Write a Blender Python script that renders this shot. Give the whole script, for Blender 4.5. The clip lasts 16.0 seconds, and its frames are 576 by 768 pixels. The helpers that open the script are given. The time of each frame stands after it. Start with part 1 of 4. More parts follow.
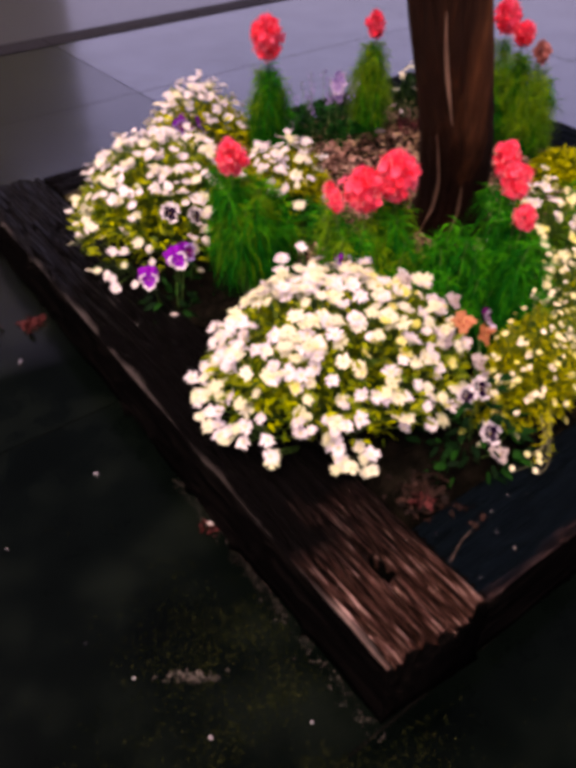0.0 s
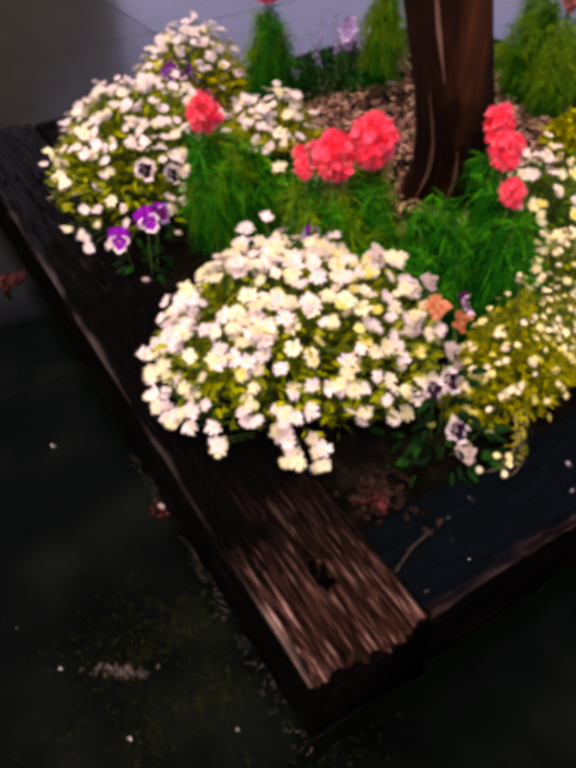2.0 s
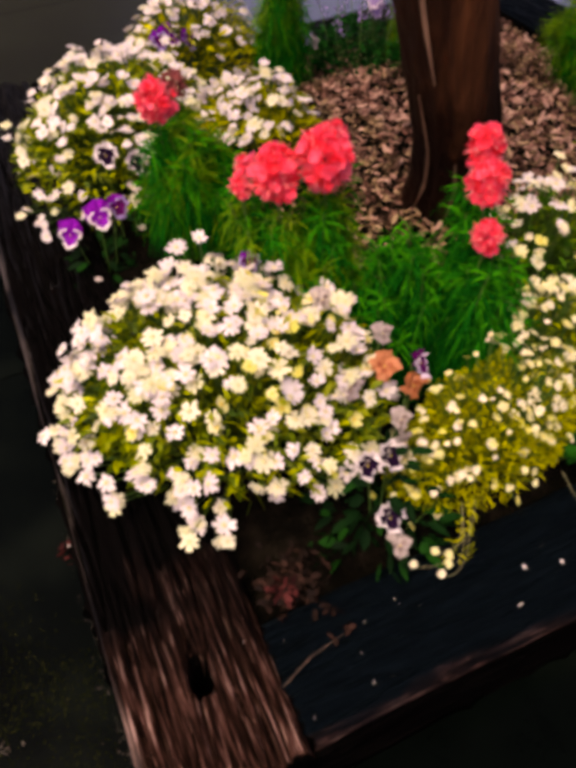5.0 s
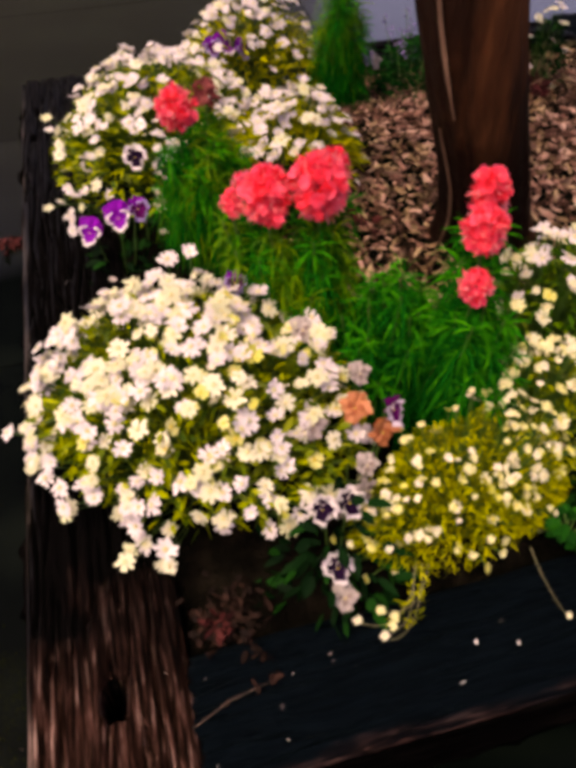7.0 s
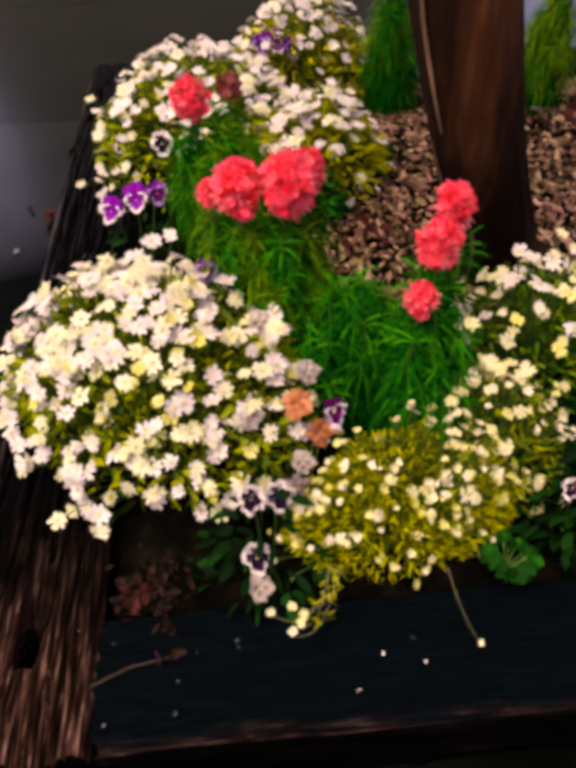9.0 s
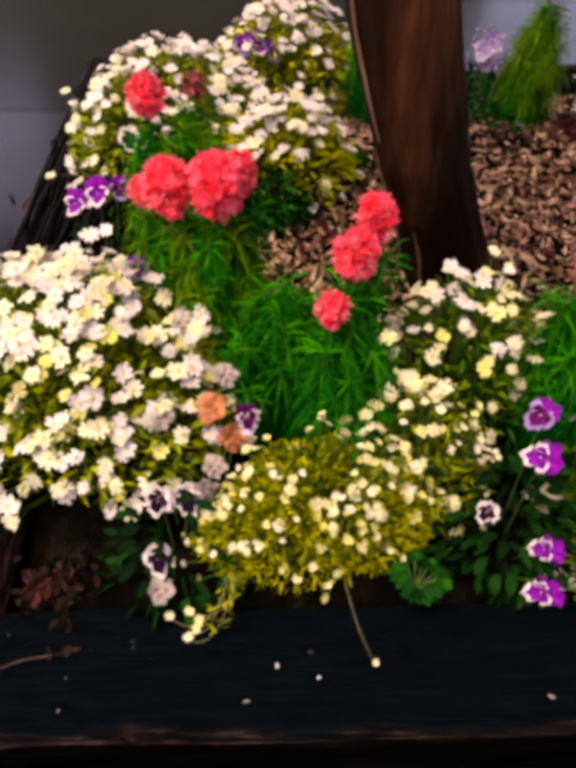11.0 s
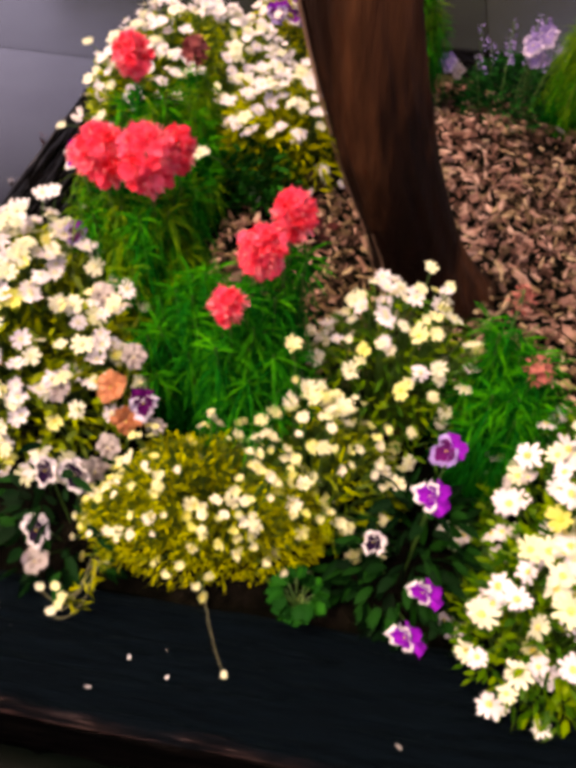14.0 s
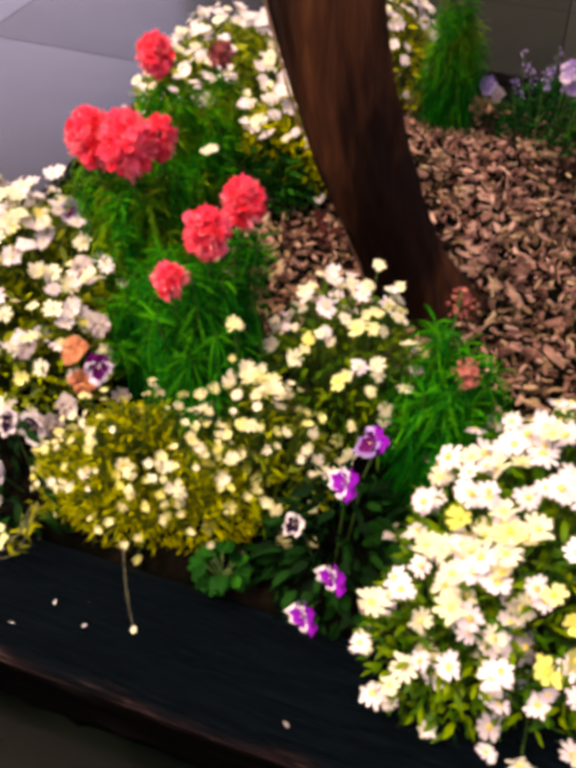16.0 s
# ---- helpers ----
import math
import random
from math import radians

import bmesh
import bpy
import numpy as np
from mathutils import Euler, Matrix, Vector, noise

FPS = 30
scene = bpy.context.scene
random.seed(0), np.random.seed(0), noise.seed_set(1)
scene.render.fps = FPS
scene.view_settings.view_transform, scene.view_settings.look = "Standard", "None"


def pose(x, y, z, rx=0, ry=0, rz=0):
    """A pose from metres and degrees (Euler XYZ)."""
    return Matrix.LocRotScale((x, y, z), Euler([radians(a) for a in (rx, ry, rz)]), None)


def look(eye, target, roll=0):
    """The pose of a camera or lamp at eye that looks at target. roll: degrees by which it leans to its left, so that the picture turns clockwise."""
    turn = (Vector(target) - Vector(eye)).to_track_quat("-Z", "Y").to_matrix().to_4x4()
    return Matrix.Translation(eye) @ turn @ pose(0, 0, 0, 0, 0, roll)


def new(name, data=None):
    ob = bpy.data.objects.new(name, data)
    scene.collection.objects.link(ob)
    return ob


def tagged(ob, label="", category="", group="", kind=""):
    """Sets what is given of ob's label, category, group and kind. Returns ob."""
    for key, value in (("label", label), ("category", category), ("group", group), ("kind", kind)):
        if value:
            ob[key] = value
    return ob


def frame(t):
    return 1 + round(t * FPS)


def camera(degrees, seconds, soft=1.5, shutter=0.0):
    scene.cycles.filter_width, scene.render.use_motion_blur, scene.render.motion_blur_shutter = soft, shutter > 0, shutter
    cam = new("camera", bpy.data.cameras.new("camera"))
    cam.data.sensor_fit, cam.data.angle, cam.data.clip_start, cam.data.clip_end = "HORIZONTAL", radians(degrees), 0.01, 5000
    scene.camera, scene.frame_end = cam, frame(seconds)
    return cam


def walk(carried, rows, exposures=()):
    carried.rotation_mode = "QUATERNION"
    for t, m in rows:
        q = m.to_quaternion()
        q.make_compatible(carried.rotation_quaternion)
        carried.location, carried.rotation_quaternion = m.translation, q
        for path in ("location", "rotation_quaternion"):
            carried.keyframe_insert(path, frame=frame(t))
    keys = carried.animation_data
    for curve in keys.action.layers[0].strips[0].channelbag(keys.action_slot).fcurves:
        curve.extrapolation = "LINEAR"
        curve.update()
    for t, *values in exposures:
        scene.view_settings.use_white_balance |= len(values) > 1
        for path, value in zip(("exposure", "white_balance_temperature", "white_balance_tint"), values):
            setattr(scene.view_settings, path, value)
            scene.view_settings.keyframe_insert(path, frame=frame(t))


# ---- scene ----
cam = camera(42.4, 16.0, soft=6.2, shutter=0.5)
METRES, EYE, TILT, LEAN, TURN = 1.4, 1.083, -39.8, 0.7, -37.0
ROWS = [
    (0.0, 0.0, 0.0, 0.0, 0.0, 0.0, -0.0),
    (0.5, 0.0367, 0.0142, 0.0122, 2.14, 0.46, -0.91),
    (1.0, 0.0588, 0.0308, 0.0281, 3.04, -1.75, -1.05),
    (1.5, 0.0743, 0.0501, 0.033, 3.22, -2.6, -1.61),
    (2.0, 0.0978, 0.0697, 0.0424, 3.23, -4.08, -2.48),
    (2.5, 0.1237, 0.0993, 0.0522, 3.7, -4.46, -2.9),
    (3.0, 0.1419, 0.1159, 0.0681, 4.67, -4.74, -4.42),
    (3.5, 0.1638, 0.1501, 0.0862, 6.23, -5.99, -6.12),
    (4.0, 0.1848, 0.173, 0.1045, 7.29, -7.91, -7.12),
    (4.5, 0.2054, 0.2017, 0.1295, 7.96, -7.83, -7.77),
    (5.0, 0.2278, 0.22, 0.1529, 9.21, -8.7, -7.13),
    (7.5, 0.3397, 0.283, 0.1978, 18.86, -9.75, -16.2),
    (8.0, 0.3791, 0.286, 0.2069, 21.76, -10.48, -18.22),
    (10.5, 0.4898, 0.325, 0.2412, 25.92, -12.23, -21.23),
    (11.0, 0.5106, 0.3444, 0.2528, 27.04, -12.23, -23.0),
    (11.5, 0.5289, 0.36, 0.2672, 28.09, -12.93, -24.78),
    (12.0, 0.5457, 0.381, 0.2812, 31.17, -15.4, -27.11),
    (12.5, 0.5669, 0.3999, 0.3025, 34.12, -16.01, -29.05),
    (13.0, 0.58, 0.4148, 0.3178, 34.84, -16.92, -29.52),
    (13.5, 0.5952, 0.4297, 0.332, 35.8, -17.9, -29.4),
    (14.0, 0.607, 0.4447, 0.3392, 36.78, -18.95, -29.87),
    (14.5, 0.6277, 0.4599, 0.3517, 39.03, -20.72, -30.64),
    (15.0, 0.6522, 0.4761, 0.3611, 41.81, -21.77, -31.46),
    (15.5, 0.6817, 0.4873, 0.3715, 44.46, -22.54, -32.24),
    (16.0, 0.7255, 0.4997, 0.3869, 47.13, -22.47, -33.26),
]
walk(cam, [(t, pose(0, 0, EYE, TILT, LEAN, TURN) @ pose(METRES * x, METRES * y, METRES * z, 90 + pitch, roll, yaw)) for t, x, y, z, yaw, pitch, roll in ROWS],
     exposures=[(0.0, 0.94, 9100, 9), (5.0, 0.74, 10100, -1), (8.0, 0.74, 10350, -3), (11.0, 0.95, 10500, -8), (16.0, 1.25, 10600, -3)])

# ---- world and sun ----
SUN_EL, SUN_AZ = 66.0, 245.0
world = bpy.data.worlds.new("sky")
scene.world = world
world.use_nodes = True
wn, wl = world.node_tree.nodes, world.node_tree.links
sky = wn.new("ShaderNodeTexSky")
sky.sky_type, sky.sun_disc = "NISHITA", False
sky.sun_elevation, sky.sun_rotation = radians(SUN_EL), radians(SUN_AZ)
sky.air_density, sky.dust_density, sky.ozone_density = 1.0, 8.0, 2.0
haze = wn.new("ShaderNodeMix")
haze.data_type, haze.blend_type = "RGBA", "MULTIPLY"
haze.inputs["Factor"].default_value = 1.0
haze.inputs["B"].default_value = (1.15, 0.90, 1.32, 1)
wl.new(sky.outputs["Color"], haze.inputs["A"])
wl.new(haze.outputs["Result"], wn["Background"].inputs["Color"])
wn["Background"].inputs["Strength"].default_value = 0.15
sun = new("sun", bpy.data.lights.new("sun", "SUN"))
sun.data.energy, sun.data.angle, sun.data.color = 1.15, radians(34), (0.93, 1.0, 0.68)
sa = radians(SUN_AZ)
sun_dir = Vector((math.sin(sa) * math.cos(radians(SUN_EL)), math.cos(sa) * math.cos(radians(SUN_EL)), math.sin(radians(SUN_EL))))
sun.matrix_world = look(sun_dir * 20, (0, 0, 0))


# ---- materials ----
def material(name, colours, scale=20.0, rough=0.6, bump=0.2, bump_scale=None, stretch=(1, 1, 1), spec=0.4, vary="none", translucent=0.0, detail=6.0, coat=0.0):
    """A surface of two to four colours, mixed by noise at two scales; vary: island or object gives each piece its own shade."""
    m = bpy.data.materials.new(name)
    m.use_nodes = True
    n, l = m.node_tree.nodes, m.node_tree.links
    b = n["Principled BSDF"]
    tc, mp = n.new("ShaderNodeTexCoord"), n.new("ShaderNodeMapping")
    mp.inputs["Scale"].default_value = stretch
    l.new(tc.outputs["Object"], mp.inputs["Vector"])
    big, fine = n.new("ShaderNodeTexNoise"), n.new("ShaderNodeTexNoise")
    big.inputs["Scale"].default_value, big.inputs["Detail"].default_value = scale, detail
    fine.inputs["Scale"].default_value, fine.inputs["Detail"].default_value = (bump_scale or scale * 6), 4.0
    for t in (big, fine):
        l.new(mp.outputs["Vector"], t.inputs["Vector"])
    mix = n.new("ShaderNodeMath")
    mix.operation, mix.use_clamp = "MULTIPLY_ADD", True
    mix.inputs[1].default_value = 0.35
    l.new(fine.outputs["Fac"], mix.inputs[0])
    sub = n.new("ShaderNodeMath")
    sub.operation = "MULTIPLY_ADD"
    sub.inputs[1].default_value, sub.inputs[2].default_value = 1.5, -0.42
    l.new(big.outputs["Fac"], sub.inputs[0])
    l.new(sub.outputs[0], mix.inputs[2])
    fac = mix.outputs[0]
    if vary != "none":
        if vary == "island":
            r = n.new("ShaderNodeNewGeometry").outputs["Random Per Island"]
        else:
            r = n.new("ShaderNodeObjectInfo").outputs["Random"]
        av = n.new("ShaderNodeMath")
        av.operation = "MULTIPLY_ADD"
        av.inputs[1].default_value = 0.75
        l.new(r, av.inputs[0])
        sc = n.new("ShaderNodeMath")
        sc.operation = "MULTIPLY"
        sc.inputs[1].default_value = 0.3
        l.new(fac, sc.inputs[0])
        l.new(sc.outputs[0], av.inputs[2])
        fac = av.outputs[0]
    ramp = n.new("ShaderNodeValToRGB")
    l.new(fac, ramp.inputs["Fac"])
    e = ramp.color_ramp.elements
    while len(e) < len(colours):
        e.new(0.5)
    for i, c in enumerate(colours):
        e[i].position = 0.12 + 0.76 * i / max(1, len(colours) - 1)
        e[i].color = (*c, 1)
    l.new(ramp.outputs["Color"], b.inputs["Base Color"])
    b.inputs["Roughness"].default_value = rough
    b.inputs["Specular IOR Level"].default_value = spec
    b.inputs["Coat Weight"].default_value = coat
    b.inputs["Coat Roughness"].default_value = 0.15
    if bump:
        bp = n.new("ShaderNodeBump")
        bp.inputs["Strength"].default_value, bp.inputs["Distance"].default_value = bump, 0.01
        l.new(fine.outputs["Fac"], bp.inputs["Height"])
        l.new(bp.outputs["Normal"], b.inputs["Normal"])
    if translucent:
        tr, ms = n.new("ShaderNodeBsdfTranslucent"), n.new("ShaderNodeMixShader")
        l.new(ramp.outputs["Color"], tr.inputs["Color"])
        ms.inputs["Fac"].default_value = translucent
        l.new(b.outputs["BSDF"], ms.inputs[1])
        l.new(tr.outputs["BSDF"], ms.inputs[2])
        l.new(ms.outputs["Shader"], n["Material Output"].inputs["Surface"])
    return m


def paving_material(name, shine):
    """Dark slabs under a film of water that mirrors at a flat angle; shine: how wet they are."""
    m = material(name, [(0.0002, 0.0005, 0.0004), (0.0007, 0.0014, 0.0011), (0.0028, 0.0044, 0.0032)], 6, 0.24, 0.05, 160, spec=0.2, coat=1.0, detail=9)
    pn, pl = m.node_tree.nodes, m.node_tree.links
    pn["Principled BSDF"].inputs["Coat IOR"].default_value = 2.1
    pn["Principled BSDF"].inputs["IOR"].default_value = 1.8
    own, apart = pn.new("ShaderNodeObjectInfo"), pn.new("ShaderNodeVectorMath")
    apart.operation = "SCALE"
    apart.inputs[0].default_value = (37.0, 53.0, 11.0)
    pl.new(own.outputs["Random"], apart.inputs["Scale"])
    pl.new(apart.outputs["Vector"], pn["Mapping"].inputs["Location"])
    film = pn.new("ShaderNodeTexNoise")
    film.inputs["Scale"].default_value, film.inputs["Detail"].default_value, film.inputs["Roughness"].default_value = 3.0, 6.0, 0.65
    wetness = pn.new("ShaderNodeMapRange")
    wetness.inputs["From Min"].default_value, wetness.inputs["From Max"].default_value = 0.35, 0.62
    wetness.inputs["To Min"].default_value, wetness.inputs["To Max"].default_value = 0.78, 1.0
    pl.new(pn["Mapping"].outputs["Vector"], film.inputs["Vector"])
    pl.new(film.outputs["Fac"], wetness.inputs["Value"])
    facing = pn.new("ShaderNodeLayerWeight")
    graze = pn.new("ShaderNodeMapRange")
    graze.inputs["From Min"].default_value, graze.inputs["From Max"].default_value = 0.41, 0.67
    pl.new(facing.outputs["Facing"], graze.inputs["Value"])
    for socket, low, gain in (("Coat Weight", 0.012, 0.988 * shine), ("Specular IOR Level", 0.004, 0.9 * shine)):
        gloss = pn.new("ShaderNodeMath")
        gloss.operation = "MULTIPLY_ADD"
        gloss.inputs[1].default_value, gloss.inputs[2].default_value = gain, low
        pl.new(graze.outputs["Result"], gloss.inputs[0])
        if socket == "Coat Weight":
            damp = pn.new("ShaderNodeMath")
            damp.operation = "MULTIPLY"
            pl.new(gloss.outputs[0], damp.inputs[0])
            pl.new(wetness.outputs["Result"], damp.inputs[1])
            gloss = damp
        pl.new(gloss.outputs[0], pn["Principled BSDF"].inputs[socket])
    return m


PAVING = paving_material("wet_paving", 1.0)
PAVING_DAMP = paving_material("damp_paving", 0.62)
BEDDING = material("joint_grit", [(0.0015, 0.0015, 0.0015), (0.004, 0.004, 0.0035)], 30, 1.0, 0.4, spec=0.0)
ASPHALT = material("asphalt", [(0.009, 0.011, 0.015), (0.022, 0.025, 0.033)], 8, 0.35, 0.1, 300, spec=0.5, coat=0.9)
KERBSTONE = material("granite_kerb", [(0.004, 0.004, 0.005), (0.008, 0.008, 0.010), (0.018, 0.018, 0.022)], 60, 0.6, 0.2, spec=0.06)
WALL = material("dark_plaster", [(0.035, 0.041, 0.024), (0.065, 0.074, 0.046)], 2, 0.8, 0.3, 40)
MOSS = material("wet_moss", [(0.003, 0.0045, 0.0014), (0.009, 0.012, 0.0032), (0.021, 0.024, 0.008)], 60, 0.9, 0.3, vary="island", spec=0.0)
GRIT = material("pale_grit", [(0.02, 0.018, 0.016), (0.09, 0.08, 0.07)], 80, 0.8, 0.2, vary="island", spec=0.1)
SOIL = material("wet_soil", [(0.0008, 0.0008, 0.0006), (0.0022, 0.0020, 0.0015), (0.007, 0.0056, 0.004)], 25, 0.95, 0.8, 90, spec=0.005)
CHIP = material("bark_chip", [(0.027, 0.012, 0.0085), (0.098, 0.046, 0.034), (0.235, 0.128, 0.10), (0.45, 0.295, 0.235)], 40, 0.7, 0.4, vary="island", spec=0.1)
CHIP_TAN = material("tan_bark_chip", [(0.023, 0.013, 0.007), (0.095, 0.060, 0.032), (0.215, 0.142, 0.080), (0.39, 0.29, 0.18)], 40, 0.7, 0.4, vary="island", spec=0.1)
CHIP_ROTTED = material("rotted_bark_chip", [(0.0027, 0.00135, 0.0009), (0.0144, 0.0072, 0.0045), (0.045, 0.0234, 0.0162), (0.144, 0.09, 0.072)], 40, 0.8, 0.4, vary="island", spec=0.05)
BARK = material("red_brown_bark", [(0.0017, 0.00059, 0.00042), (0.01105, 0.00374, 0.00161), (0.085, 0.03145, 0.01233)], 9, 0.75, 0.9, 70, stretch=(1, 1, 0.13), spec=0.08)
BARK_PALE = material("pale_trunk_strip", [(0.06, 0.03, 0.018), (0.19, 0.115, 0.075)], 40, 0.6, 0.3, stretch=(1, 1, 0.2))
PETAL_WHITE = material("white_petal", [(0.55, 0.505, 0.535), (0.655, 0.615, 0.64)], 60, 0.5, 0.05, translucent=0.25, vary="object")
PETAL_WARM = material("warm_white_petal", [(0.52, 0.54, 0.33), (0.62, 0.61, 0.48)], 60, 0.5, 0.05, translucent=0.25, vary="object")
PETAL_CREAM = material("cream_petal", [(0.52, 0.53, 0.15), (0.60, 0.59, 0.34), (0.66, 0.63, 0.50)], 60, 0.5, 0.05, translucent=0.25, vary="object")
PETAL_LEMON = material("lemon_petal", [(0.46, 0.47, 0.07), (0.56, 0.555, 0.20), (0.60, 0.59, 0.36)], 60, 0.5, 0.05, translucent=0.25, vary="object")
DISC = material("yellow_disc", [(0.52, 0.40, 0.05), (0.68, 0.58, 0.12)], 600, 0.7, 0.5, 900)
DISC_SOFT = material("soft_yellow_disc", [(0.58, 0.48, 0.12), (0.66, 0.58, 0.20)], 600, 0.7, 0.5, 900)
DISC_PALE = material("pale_yellow_disc", [(0.55, 0.51, 0.24), (0.62, 0.58, 0.36)], 600, 0.7, 0.5, 900)
CORAL = material("coral_red_petal", [(0.86, 0.028, 0.07), (0.93, 0.060, 0.13), (0.95, 0.10, 0.21), (0.95, 0.19, 0.33)], 50, 0.7, 0.1, translucent=0.6, vary="object")
CORAL_FRINGE = material("pink_petal_fringe", [(0.80, 0.10, 0.14), (0.92, 0.30, 0.36)], 50, 0.6, 0.1, translucent=0.5, vary="island")
CORAL_PALE = material("salmon_petal", [(0.30, 0.075, 0.065), (0.42, 0.15, 0.12)], 50, 0.5, 0.1, translucent=0.3, vary="object")
CORAL_DULL = material("faded_coral_petal", [(0.10, 0.012, 0.014), (0.24, 0.04, 0.045), (0.36, 0.10, 0.10)], 50, 0.7, 0.1, translucent=0.3, vary="object")
PURPLE = material("purple_petal", [(0.075, 0.0004, 0.14), (0.17, 0.001, 0.30), (0.32, 0.006, 0.50)], 60, 0.6, 0.05, translucent=0.3, spec=0.06)
MAROON = material("maroon_purple_petal", [(0.02, 0.0004, 0.03), (0.07, 0.001, 0.07), (0.13, 0.003, 0.12)], 80, 0.6, 0.05, translucent=0.2, spec=0.06)
LILAC = material("lilac_petal", [(0.15, 0.10, 0.30), (0.28, 0.20, 0.47)], 60, 0.5, 0.05, translucent=0.2, vary="island")
PETAL_LILAC = material("lilac_white_petal", [(0.40, 0.30, 0.52), (0.60, 0.53, 0.64)], 60, 0.5, 0.05, translucent=0.25, vary="object")
BLOTCH = material("dark_blotch", [(0.004, 0.002, 0.008), (0.014, 0.004, 0.022)], 80, 0.8, 0.05, spec=0.02)
PEACH = material("peach_petal", [(0.36, 0.125, 0.05), (0.52, 0.22, 0.11)], 60, 0.5, 0.05, translucent=0.25, vary="object")
PEACH_FACE = material("peach_throat", [(0.22, 0.05, 0.02), (0.36, 0.11, 0.04)], 90, 0.5, 0.05, translucent=0.2)
BLUSH_FACE = material("blush_throat", [(0.13, 0.09, 0.09), (0.24, 0.19, 0.18)], 90, 0.5, 0.05, translucent=0.2)
BLUSH = material("blush_petal", [(0.27, 0.23, 0.23), (0.40, 0.355, 0.34)], 60, 0.5, 0.05, translucent=0.25, vary="object")
LEAF_DAISY = material("daisy_leaf", [(0.015, 0.05, 0.001), (0.13, 0.18, 0.002), (0.36, 0.42, 0.004)], 15, 0.55, 0.1, vary="island", translucent=0.25, spec=0.25)
LEAF_GREENER = material("marguerite_leaf", [(0.004, 0.035, 0.001), (0.035, 0.11, 0.002), (0.15, 0.24, 0.004)], 15, 0.55, 0.1, vary="island", translucent=0.25, spec=0.15)
LEAF_LIME = material("lime_leaf", [(0.070, 0.095, 0.002), (0.25, 0.27, 0.004), (0.48, 0.50, 0.010)], 15, 0.6, 0.1, vary="island", translucent=0.3, spec=0.15)
LEAF_SNAP = material("narrow_green_leaf", [(0.0003, 0.024, 0.002), (0.0005, 0.060, 0.005), (0.0008, 0.115, 0.008)], 12, 0.7, 0.1, vary="island", translucent=0.3, spec=0.0)
LEAF_TIP = material("bright_shoot_leaf", [(0.003, 0.085, 0.005), (0.010, 0.158, 0.008), (0.045, 0.28, 0.011)], 12, 0.7, 0.1, vary="island", translucent=0.3, spec=0.0)
LEAF_SNAP_YELLOW = material("yellowing_narrow_leaf", [(0.018, 0.092, 0.002), (0.058, 0.165, 0.003), (0.15, 0.27, 0.006)], 12, 0.6, 0.1, vary="island", translucent=0.3, spec=0.1)
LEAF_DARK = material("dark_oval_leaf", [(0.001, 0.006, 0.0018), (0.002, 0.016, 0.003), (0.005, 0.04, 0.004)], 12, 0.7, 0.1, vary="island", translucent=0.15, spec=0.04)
LEAF_CLOVER = material("clover_leaf", [(0.002, 0.022, 0.003), (0.004, 0.052, 0.005), (0.012, 0.10, 0.007)], 12, 0.7, 0.1, vary="island", translucent=0.2, spec=0.05)
LEAF_HERB = material("herb_leaf", [(0.001, 0.012, 0.002), (0.002, 0.035, 0.005), (0.010, 0.10, 0.012)], 12, 0.7, 0.1, vary="island", translucent=0.2, spec=0.05)
LEAF_TREE = material("tree_leaf", [(0.02, 0.05, 0.01), (0.05, 0.10, 0.02)], 4, 0.5, 0.1, vary="island", translucent=0.25)
STEM = material("green_stem", [(0.015, 0.06, 0.008), (0.05, 0.11, 0.014)], 60, 0.5, 0.1)
STEM_PALE = material("pale_stem", [(0.09, 0.09, 0.04), (0.17, 0.165, 0.09)], 60, 0.6, 0.1)
TWIG = material("dry_twig", [(0.05, 0.03, 0.02), (0.16, 0.11, 0.08)], 60, 0.7, 0.3)
WITHERED_RED = material("faded_red_petal", [(0.011, 0.0022, 0.00275), (0.033, 0.0055, 0.00605), (0.0605, 0.0143, 0.0143)], 60, 0.8, 0.3, vary="island", spec=0.1)
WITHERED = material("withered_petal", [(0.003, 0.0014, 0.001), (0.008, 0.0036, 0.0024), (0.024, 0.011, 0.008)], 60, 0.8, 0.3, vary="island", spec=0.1)


